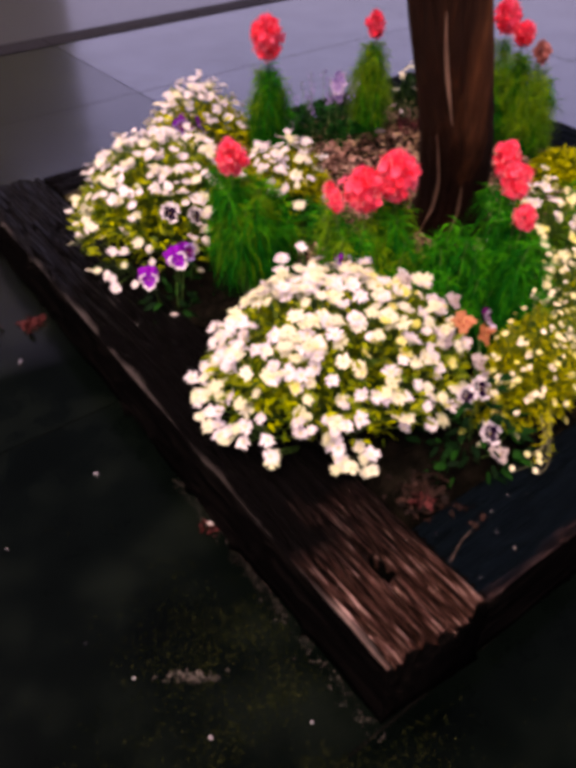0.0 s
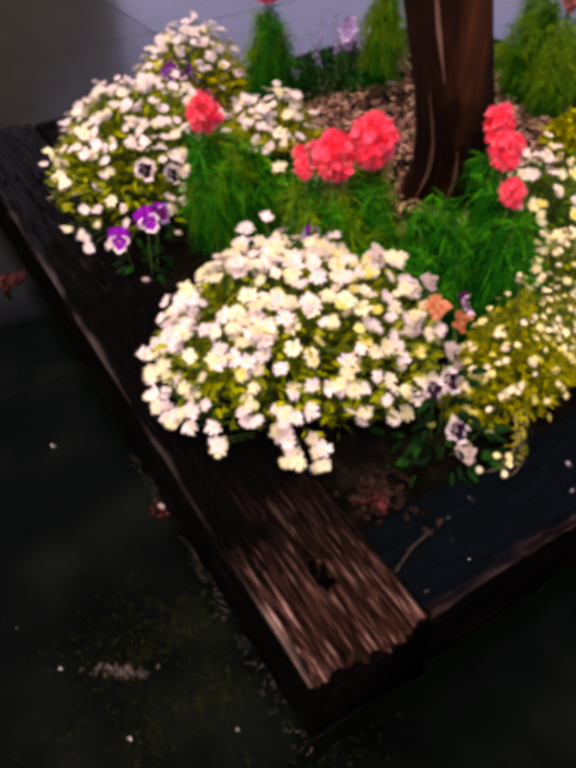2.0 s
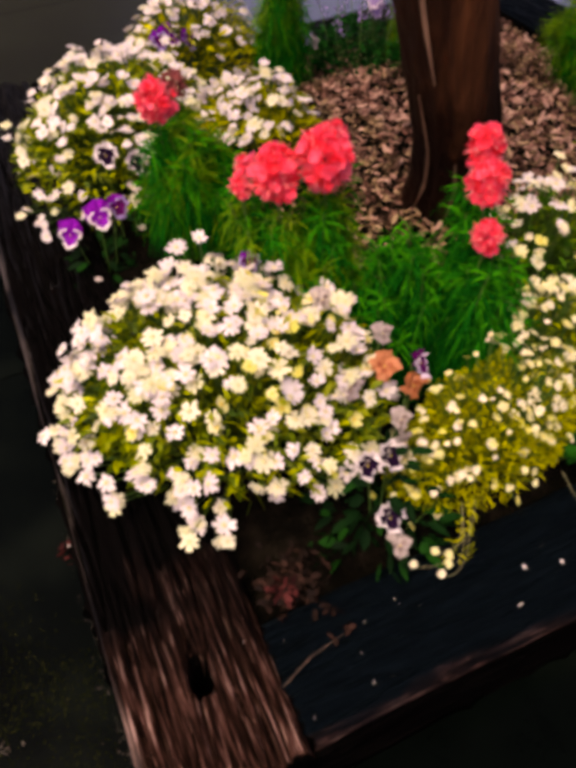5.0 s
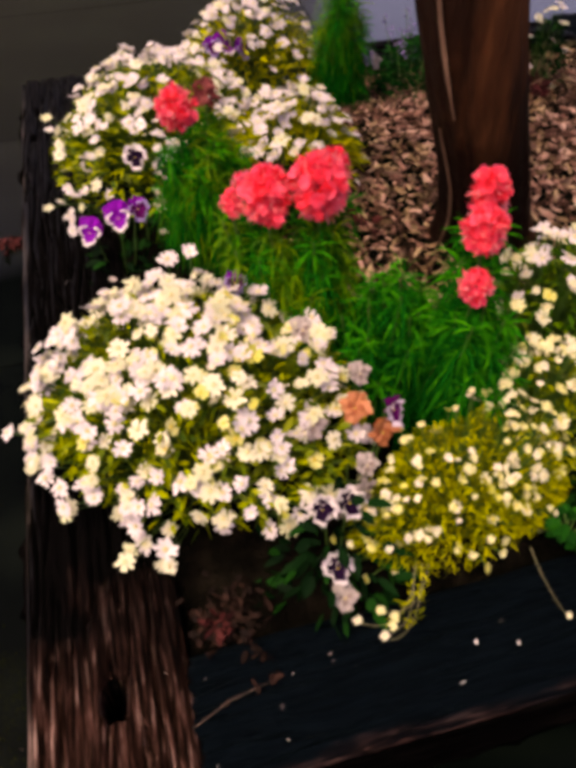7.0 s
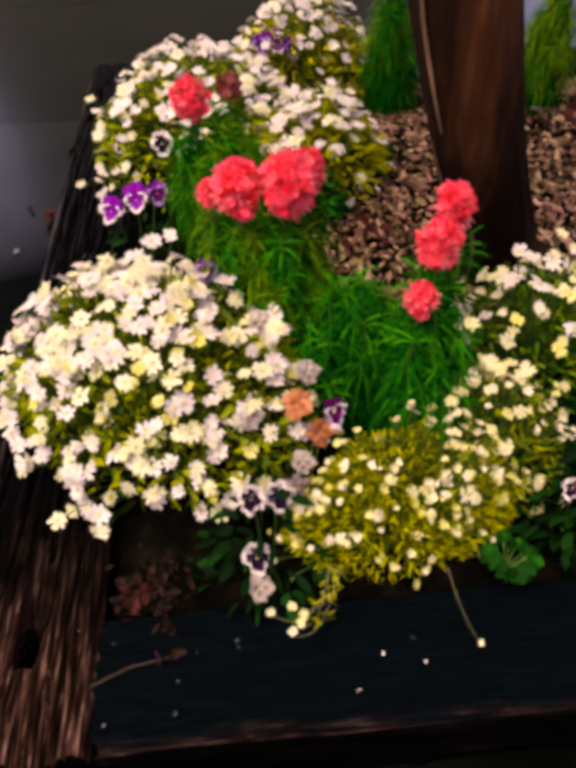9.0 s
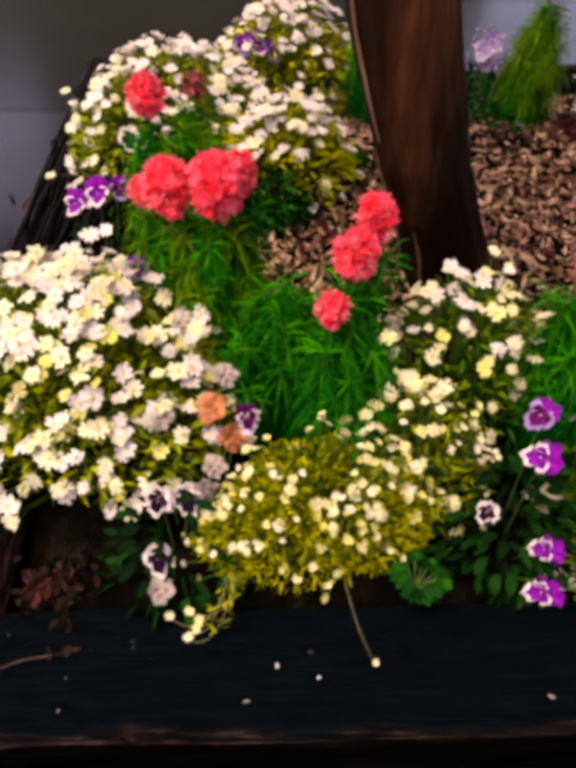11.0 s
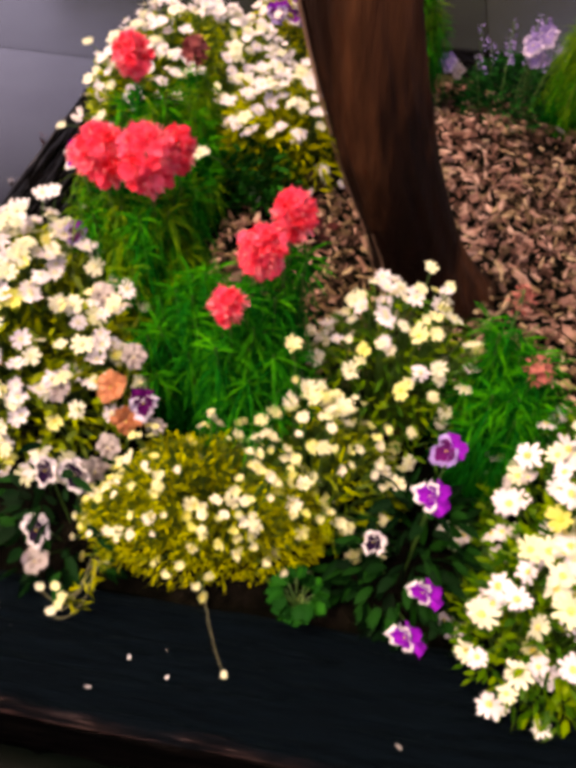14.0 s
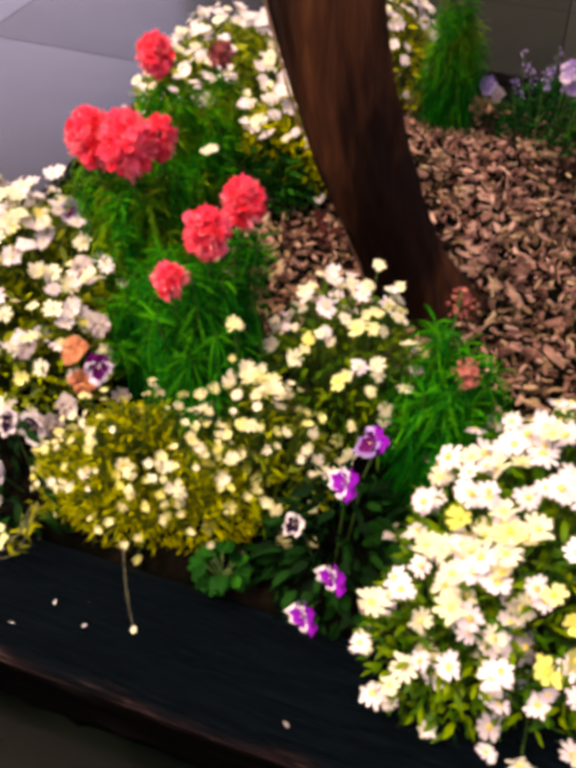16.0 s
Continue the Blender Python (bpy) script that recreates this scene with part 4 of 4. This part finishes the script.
# the yellow-green cushion at the front
cushion = daisy_mound("cushion_flower", "yellow-green cushion plant dotted with tiny cream flowers", "", (1.003, 0.588), 0.170, 0.086, 6, 0.335, 260, BUTTON + BUTTON + DAISY_SMALL[:2] + [BUTTON_LEMON] * 2, LEAF_LIME, 8000, gaps=0.12, lumps=0.45, size=0.78, clump=0.16, bare=[(-0.12, 0.08, 0.40)],
                      leaf_len=0.013, leaf_w=0.0024, out=0.7)

# ---- snapdragons ----
snapdragon("feathery green snapdragon with one coral-red head", SNAP, (0.803, 1.200), 40, 0.086, 0.43, [(0.756, 1.205, 0.488, 0.064, 0.064)], yellow=0.24, foot=0.40)
snapdragon("bushy snapdragon with two large coral-red heads", SNAP, (0.872, 0.872), 24, 0.068, 0.475, [(0.778, 0.905, 0.500, 0.034, 0.038), (0.802, 0.950, 0.498, 0.030, 0.034), (0.818, 0.882, 0.520, 0.066, 0.076), (0.882, 0.866, 0.532, 0.074, 0.084), (0.910, 0.900, 0.528, 0.050, 0.054)], yellow=0.6)
snapdragon("bushy bright green snapdragon without open flowers", SNAP, (0.960, 0.778), 30, 0.088, 0.435, [], yellow=0.0)
snapdragon("green snapdragon with coral-red heads near the trunk", SNAP, (1.045, 0.712), 24, 0.074, 0.44, [(1.044, 0.736, 0.524, 0.056, 0.052), (1.072, 0.784, 0.540, 0.052, 0.054), (1.017, 0.687, 0.484, 0.044, 0.038)], yellow=0.02)
snapdragon("young snapdragon with salmon buds beside the mulch", SNAP, (1.362, 0.742), 26, 0.074, 0.42, [(1.340, 0.778, 0.468, 0.034, 0.040), (1.368, 0.714, 0.424, 0.036, 0.038)], yellow=0.08, floret=FLORET_PALE, per=30)
snapdragon("tall snapdragon with a coral-red head at the back", SNAP, (1.205, 1.70), 20, 0.058, 0.46, [(1.178, 1.667, 0.545, 0.084, 0.11)], yellow=0.5)
snapdragon("tall snapdragon with a small coral-red head at the back", SNAP, (1.552, 1.665), 20, 0.062, 0.46, [(1.545, 1.650, 0.520, 0.056, 0.064)], yellow=0.7)
snapdragon("yellowing snapdragon with red and salmon heads", SNAP, (1.87, 1.38), 36, 0.125, 0.43, [(1.955, 1.52, 0.505, 0.075, 0.10), (1.838, 1.363, 0.505, 0.062, 0.06)], yellow=0.75)
snapdragon("small yellowing snapdragon with a faded salmon head", SNAP, (1.80, 1.27), 16, 0.06, 0.39, [(1.839, 1.295, 0.47, 0.056, 0.055)], yellow=0.95, floret=FLORET_PALE, per=40)
snapdragon("short snapdragon with a withered dull red head", SNAP, (0.83, 1.34), 8, 0.03, 0.40, [(0.825, 1.325, 0.448, 0.052, 0.045)], yellow=0.6, floret=FLORET_DULL, per=40)

# ---- violas and pansies ----
viola_plant("purple and white violas beside the dark sleeper", VIO, (0.63, 1.29), [(VIOLA_PURPLE, (0.586, 1.300, 0.226), (-0.4, -0.9, 0.5), 1.05), (VIOLA_PURPLE, (0.640, 1.262, 0.272), (-0.2, -0.9, 0.6), 1.1),
            (VIOLA_DEEP, (0.675, 1.285, 0.268), (0.3, -0.8, 0.6), 1.0)], 60, 0.075)
viola_plant("white violas with dark faces among daisies", VIO, (0.69, 1.34), [(VIOLA_RING, (0.692, 1.375, 0.320), (-0.1, -0.9, 0.5), 1.05), (VIOLA_RING, (0.735, 1.345, 0.31), (0.5, -0.8, 0.4), 1.0)], 24, 0.05, 0.13)
viola_plant("dark-leaved violas in peach, blush and white", VIO, (0.825, 0.575), [(VIOLA_PEACH, (0.872, 0.671, 0.334), (-0.1, -0.7, 0.7), 0.95), (VIOLA_PEACH, (0.897, 0.640, 0.315), (0.3, -0.9, 0.4), 0.9),
            (VIOLA_BLUSH, (0.811, 0.655, 0.339), (-0.1, -0.8, 0.7), 0.85), (VIOLA_BLUSH, (0.875, 0.624, 0.275), (0.0, -0.9, 0.5), 0.75), (VIOLA_RING, (0.839, 0.590, 0.256), (0.1, -0.9, 0.5), 1.0),
            (VIOLA_RING, (0.805, 0.588, 0.258), (-0.2, -0.9, 0.5), 0.9), (VIOLA_RING, (0.806, 0.528, 0.216), (0.0, -0.8, 0.6), 0.95), (VIOLA_MAROON, (0.914, 0.655, 0.335), (0.6, -0.7, 0.4), 0.9),
            (VIOLA_BLUSH, (0.808, 0.500, 0.185), (0.0, -0.5, 0.9), 0.8), (VIOLA_BLUSH, (0.890, 0.711, 0.351), (0.2, -0.8, 0.6), 0.75), (VIOLA_BLUSH, (0.862, 0.596, 0.262), (0.6, -0.8, 0.2), 0.85)], 170, 0.10, 0.19)
viola_plant("purple violas with white edges at the front", VIO, (1.265, 0.595), [(VIOLA_RING, (1.216, 0.561, 0.257), (-0.3, -0.8, 0.5), 0.70), (VIOLA_PURPLE, (1.280, 0.511, 0.250), (-0.7, -0.7, 0.3), 0.84, -1.0),
            (VIOLA_PURPLE, (1.263, 0.457, 0.246), (-0.8, -0.7, 0.2), 0.92, -0.9), (VIOLA_DEEP, (1.285, 0.642, 0.346), (-0.7, -0.5, 0.6), 0.95), (VIOLA_PURPLE, (1.270, 0.578, 0.343), (-0.9, -0.4, 0.4), 0.95, -0.9)], 400, 0.10, 0.21)
viola_plant("purple violas at the back of the daisies", VIO, (0.93, 1.67), [(VIOLA_DEEP, (0.905, 1.685, 0.370), (0.4, -0.7, 0.6), 1.0), (VIOLA_PURPLE, (0.935, 1.700, 0.365), (0.5, -0.7, 0.5), 1.1), (VIOLA_DEEP, (0.968, 1.685, 0.360), (0.7, -0.6, 0.4), 1.05)], 20, 0.05, 0.2)
viola_plant("small purple and blush violas inside the daisies", VIO, (0.76, 0.82), [(VIOLA_DEEP, (0.768, 0.872, 0.400), (0, -0.7, 0.7), 0.75), (VIOLA_BLUSH, (0.834, 0.780, 0.380), (0.1, -0.8, 0.6), 0.8)], 10, 0.04, 0.15)


def lavender(label, c, radius, height, spikes):
    """A small herb: dark leaves, and thin stalks with whorls of lilac flowers."""
    z0 = soil_z(*c) - 0.012
    plant = thing("lavender", Matrix.Translation((c[0], c[1], z0)), label, "flower", "lilac herbs at the back")
    g = Geo()
    for _ in range(1700):
        r, a = math.sqrt(rnd.random()) * radius, rnd.uniform(0, 6.283)
        p = Vector((r * math.cos(a), r * math.sin(a), (height * 0.72 - z0 * 0.7) * rnd.uniform(0.15, 1.0) * (1 - 0.5 * (r / radius) ** 2)))
        blade(g, p, (math.cos(a) + rnd.gauss(0, 0.6), math.sin(a) + rnd.gauss(0, 0.6), rnd.uniform(0.1, 1.0)), rnd.uniform(0.014, 0.026), rnd.uniform(0.0045, 0.008), 0.3, steps=2)
    part("foliage", g.mesh("foliage", [LEAF_HERB]), plant, "small deep green leaves", kind="stuff")
    for i in range(spikes):
        r, a = math.sqrt((i + 0.5) / spikes) * radius * 0.95, i * 2.4
        h = (height - z0) * rnd.uniform(0.82, 1.08)
        t = Vector((r * 1.15 * math.cos(a), r * 1.15 * math.sin(a), h))
        g = Geo()
        tube(g, [Vector((r * 0.6 * math.cos(a), r * 0.6 * math.sin(a), 0)), t], [0.0012, 0.0008], 4, 1)
        for k in range(16):
            u = 0.74 + 0.27 * k / 16
            b = rnd.uniform(0, 6.28)
            q = t * u + Vector((math.cos(b), math.sin(b), 0)) * 0.004
            blade(g, q, (math.cos(b), math.sin(b), 0.5), 0.0075, 0.0055, 0.1, 0, 2)
        part("flower_spike", g.mesh("flower_spike", [LILAC, STEM]), plant, "lilac flower spike")
    return plant


lavender("low dark-leaved herb with lilac flower spikes", (1.43, 1.735), 0.115, 0.365, 14)
viola_plant("pale lilac viola cluster behind the herb", VIO, (1.455, 1.70), [(VIOLA_LILAC, (1.440, 1.690, 0.362), (-0.3, -0.8, 0.5), 1.1), (VIOLA_LILAC, (1.462, 1.705, 0.375), (0.2, -0.8, 0.6), 1.1), (VIOLA_LILAC, (1.450, 1.700, 0.335), (0.0, -0.9, 0.3), 1.0)], 10, 0.03, 0.1)
viola_plant("single pinkish viola beside the back snapdragon", VIO, (1.285, 1.735), [(VIOLA_LILAC, (1.278, 1.735, 0.285), (0.1, -0.8, 0.6), 0.95), (VIOLA_BLUSH, (1.302, 1.735, 0.270), (0.4, -0.8, 0.4), 0.8)], 30, 0.05, 0.08)
daisy_mound("daisy_plant", "few white flowers behind the trunk", WHITE, (1.70, 1.65), 0.05, 0.045, 0, 0.37, 16, DAISY, LEAF_DARK, 260, leaf_len=0.022, size=0.8)
lavender("dark green herb with a few lilac flowers behind the trunk", (1.10, 1.46), 0.06, 0.28, 2)

# low yellow-green shrub at the side and a small clover-like rosette at the front
daisy_mound("leafy_shrub", "small rounded yellow-green shrub beside the mulch", "", (1.70, 1.06), 0.10, 0.09, 0, 0.30, 0, DAISY, LEAF_LIME, 900, leaf_len=0.03, leaf_w=0.014, category="shrub")
daisy_mound("leafy_plant", "low dark green leafy plant between snapdragon and daisies", "", (0.945, 1.265), 0.085, 0.07, 0, 0.325, 0, DAISY, LEAF_CLOVER, 1100, leaf_len=0.024, leaf_w=0.009, category="plant")
g = Geo()
for k in range(16):
    a = k * 2.4
    s = Vector((0.02 * math.cos(a), 0.02 * math.sin(a), 0.02 + 0.03 * rnd.random()))
    tube(g, [(0, 0, 0), s], [0.0012, 0.001], 4, 1)
    for j in (-0.7, 0, 0.7):
        blade(g, s, (math.cos(a + j), math.sin(a + j), 0.25), 0.022, 0.019, 0.3)
rosette = thing("clover", pose(1.135, 0.512, 0.150), "bright green clover-like rosette at the planter's front edge", "plant")
part("leaves", g.mesh("leaves", [LEAF_CLOVER, STEM]), rosette)

def curve(ps, n=12):
    """A cubic through four control points."""
    p = [Vector(q) for q in ps]
    return [p[0] * (1 - u) ** 3 + p[1] * 3 * u * (1 - u) ** 2 + p[2] * 3 * u * u * (1 - u) + p[3] * u ** 3 for u in (k / n for k in range(n + 1))]


# trailing stems of the cushion plant over the front sleeper
for pts_, dots in (([(0.895, 0.495, 0.235), (0.88, 0.455, 0.19), (0.85, 0.445, 0.165), (0.817, 0.476, 0.163)], 1), ([(0.90, 0.49, 0.24), (0.89, 0.445, 0.18), (0.86, 0.43, 0.163), (0.842, 0.447, 0.165)], 1),
                   ([(0.905, 0.485, 0.245), (0.89, 0.455, 0.215), (0.875, 0.455, 0.19), (0.845, 0.47, 0.185)], 2), ([(0.89, 0.49, 0.235), (0.88, 0.45, 0.20), (0.865, 0.44, 0.18), (0.853, 0.45, 0.178)], 1), ([(1.03, 0.47, 0.25), (1.045, 0.43, 0.20), (1.06, 0.412, 0.182), (1.066, 0.405, 0.176)], 1)):
    o = Vector(cushion.matrix_basis.translation)
    g = Geo()
    tube(g, [q - o for q in curve(pts_)], [0.0006 - 0.0002 * k / 12 for k in range(13)], 5)
    line = curve(pts_, 40)
    for k in range(13 if pts_[0][0] < 1.0 else 0):
        q = line[int(22 * rnd.random() ** 1.6)]
        blade(g, q - o + Vector((rnd.gauss(0, 0.004), rnd.gauss(0, 0.004), rnd.gauss(0, 0.003))), (rnd.gauss(0, 1), rnd.gauss(-0.3, 1), rnd.uniform(-0.5, 0.5)), rnd.uniform(0.008, 0.016), 0.003, 0.3, 1, 2)
    part("trailing_stem", g.mesh("trailing_stem", [STEM_PALE, LEAF_LIME]), cushion, "thin trailing stem")
    for k in range(dots):
        head_on(cushion, o, BUTTON[k], Vector(pts_[-1]) + Vector((0.012 * k, -0.012 * k, 0.003)), (0, -0.5, 1), 0.85 if pts_[0][0] < 1.0 else 0.6)

# ---- withered flowers, fallen petals and twigs ----
def litter(name, label, category, group, place, mat, size, count=1, wide=0.0, long=1.0, turn=0.0):
    g = Geo()
    for _ in range(count):
        p = Vector((rnd.gauss(0, wide * long), rnd.gauss(0, wide), abs(rnd.gauss(0, wide * 0.2)) + 0.002))
        blade(g, p, (rnd.uniform(-1, 1), rnd.uniform(-1, 1), rnd.uniform(0, 0.35)), size * rnd.uniform(0.7, 1.3), size * 0.55, 0.1, steps=3, side=None)
    ob = new(name, g.mesh(name, [mat]))
    ob.matrix_basis = pose(*place, 0, 0, turn)
    return tagged(ob, label, category, group, "stuff" if count > 1 else "")


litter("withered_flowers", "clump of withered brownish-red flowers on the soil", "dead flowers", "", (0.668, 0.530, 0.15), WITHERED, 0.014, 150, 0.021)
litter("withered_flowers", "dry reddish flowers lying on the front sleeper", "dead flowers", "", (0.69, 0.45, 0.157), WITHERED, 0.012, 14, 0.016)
litter("withered_flowers", "wet crumpled red blossom beside the dry clump", "dead flowers", "", (0.648, 0.520, 0.160), WITHERED_RED, 0.013, 26, 0.010)
litter("withered_flowers", "fallen dull red blossom on the bark mulch", "dead flowers", "", (1.635, 1.585, 0.232), WITHERED_RED, 0.024, 40, 0.022)
litter("fallen_petal", "single curled white petal on the bark mulch", "petal", "fallen petals", (1.516, 1.597, 0.236), BLUSH, 0.034)
litter("withered_flowers", "brownish-pink fallen petals beside the trunk", "dead flowers", "", (1.062, 1.160, 0.232), WITHERED_RED, 0.026, 14, 0.020)
litter("withered_flowers", "faded red blossom lying on the pavement", "dead flowers", "", (0.395, 1.63, 0.002), WITHERED_RED, 0.022, 26, 0.020)
for x, y, z, s, m in ((0.404, 0.806, 0.010, 0.014, BLUSH), (0.312, 1.493, 0.002, 0.022, PETAL_WHITE), (0.917, 0.343 + 0.03, TOP, 0.008, PETAL_WHITE), (1.0, 0.40, TOP, 0.007, PETAL_WHITE), (0.95, 0.41, TOP, 0.006, PETAL_WHITE),
                      (1.275, 0.365, TOP, 0.010, BLUSH), (0.60, 1.245, TOP, 0.020, BLUSH), (0.52, 1.25, TOP, 0.008, PETAL_WHITE), (0.30, 1.05, 0.002, 0.007, PETAL_WHITE),
                      (0.155, 0.62, 0.002, 0.006, PETAL_WHITE), (0.20, 0.47, 0.002, 0.006, PETAL_WHITE), (0.12, 0.72, 0.002, 0.005, PETAL_WHITE), (0.33, 0.40, 0.002, 0.005, PETAL_WHITE), (0.09, 0.98, 0.002, 0.006, PETAL_WHITE)):
    litter("fallen_petal", "single petal fallen flat on a wet surface", "petal", "fallen petals", (x, y, z), m, s)
litter("withered_flowers", "crushed dull red petals on the pavement beside the sleeper", "dead flowers", "", (0.402, 0.800, 0.002), WITHERED_RED, 0.010, 22, 0.008)
litter("fallen_petals", "small smear of pale trodden petals on the pavement", "petals", "", (0.225, 0.570, 0.001), GRIT, 0.005, 130, 0.005, 4.5, -38)
g = Geo()
for _ in range(16):
    x, y = rnd.uniform(0.56, 1.0), rnd.uniform(0.36, 0.60)
    blade(g, (x, y, (TOP + 0.002) if y < 0.50 or x < 0.59 else soil_z(x, y) + 0.008), (rnd.uniform(-1, 1), rnd.uniform(-1, 1), 0.1), rnd.uniform(0.0015, 0.004), rnd.uniform(0.001, 0.0022), 0.1, steps=2)
tagged(new("petal_bits", g.mesh("petal_bits", [BLUSH])), "tiny white petal scraps scattered below the daisies", "petals", kind="stuff")
g = Geo()
for _ in range(260):
    y = rnd.uniform(BED_Y0 - 0.01, 0.95)
    x = 0.405 + 0.035 * (y - BED_Y0) - abs(rnd.gauss(0.003, 0.011))
    ball(g, (x, y, 0.0012), rnd.uniform(0.0005, 0.0016), 3, 5, 0.6)
tagged(new("grit", g.mesh("grit", [GRIT], smooth=False)), "pale grit washed against the sleeper's foot", "grit", kind="stuff")
g = Geo()
for _ in range(15000):
    x, y = rnd.gauss(0.30, 0.11), rnd.gauss(0.43, 0.15)
    if x > 0.40 and y > BED_Y0 - 0.02 or noise.noise(Vector((x * 9, y * 9, 4))) + rnd.gauss(0, 0.2) < -0.05:
        continue
    blade(g, (x, y, 0.0008), (rnd.uniform(-1, 1), rnd.uniform(-1, 1), 0.15), rnd.uniform(0.0015, 0.0045), rnd.uniform(0.001, 0.0024), 0.2, steps=2)
tagged(new("moss", g.mesh("moss", [MOSS])), "thin dark olive moss film on the wet pavement", "moss", kind="stuff")
g = Geo()
tube(g, [(-0.05, -0.006, 0.001), (0.0, 0.002, 0.0025), (0.05, 0.0, 0.001)], [0.0004, 0.0006, 0.0004], 5)
tw = new("twig", g.mesh("twig", [TWIG]))
tw.matrix_basis = pose(0.645, 0.425, TOP + 0.002, 0, 0, 12)
tagged(tw, "thin pale twig lying across the sleepers' joint", "twig")

# ---- paving slabs and kerb stones ----
def block(name, sx, sy, h, mat):
    """A slab with worn edges, its top at z = 0."""
    b = 0.00005
    g = Geo()
    lo = [(-sx, -sy, -h), (sx, -sy, -h), (sx, sy, -h), (-sx, sy, -h)]
    mid = [(x, y, -b) for x, y, _ in lo]
    hi = [(x - math.copysign(b, x), y - math.copysign(b, y), 0) for x, y, _ in lo]
    g.add(lo + mid + hi, [(8, 9, 10, 11)] + [(i + k, (i + 1) % 4 + k, (i + 1) % 4 + k + 4, i + k + 4) for k in (0, 4) for i in range(4)])
    return g.mesh(name, [mat], smooth=False)


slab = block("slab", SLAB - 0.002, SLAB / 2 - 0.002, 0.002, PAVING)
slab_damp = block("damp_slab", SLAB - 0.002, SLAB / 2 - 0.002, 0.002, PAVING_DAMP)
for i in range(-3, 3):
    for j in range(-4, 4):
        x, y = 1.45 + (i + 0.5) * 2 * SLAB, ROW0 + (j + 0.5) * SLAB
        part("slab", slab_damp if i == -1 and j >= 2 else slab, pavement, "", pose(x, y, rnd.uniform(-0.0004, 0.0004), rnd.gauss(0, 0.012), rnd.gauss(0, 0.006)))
kerb = tagged(new("kerb", block("kerb_bed", 5.38, 0.10, 0.05, BEDDING)), "row of granite kerb stones between pavement and road", "kerb", kind="structure")
kerb.matrix_basis = pose(1.45, 4.03, -0.062)
stone = block("kerb_stone", 0.446, 0.085, 0.11, KERBSTONE)
for i in range(12):
    part("kerb_stone", stone, kerb, "", pose(-4.95 + 0.9 * i, 0, 0.062 + rnd.uniform(-0.001, 0.002)))
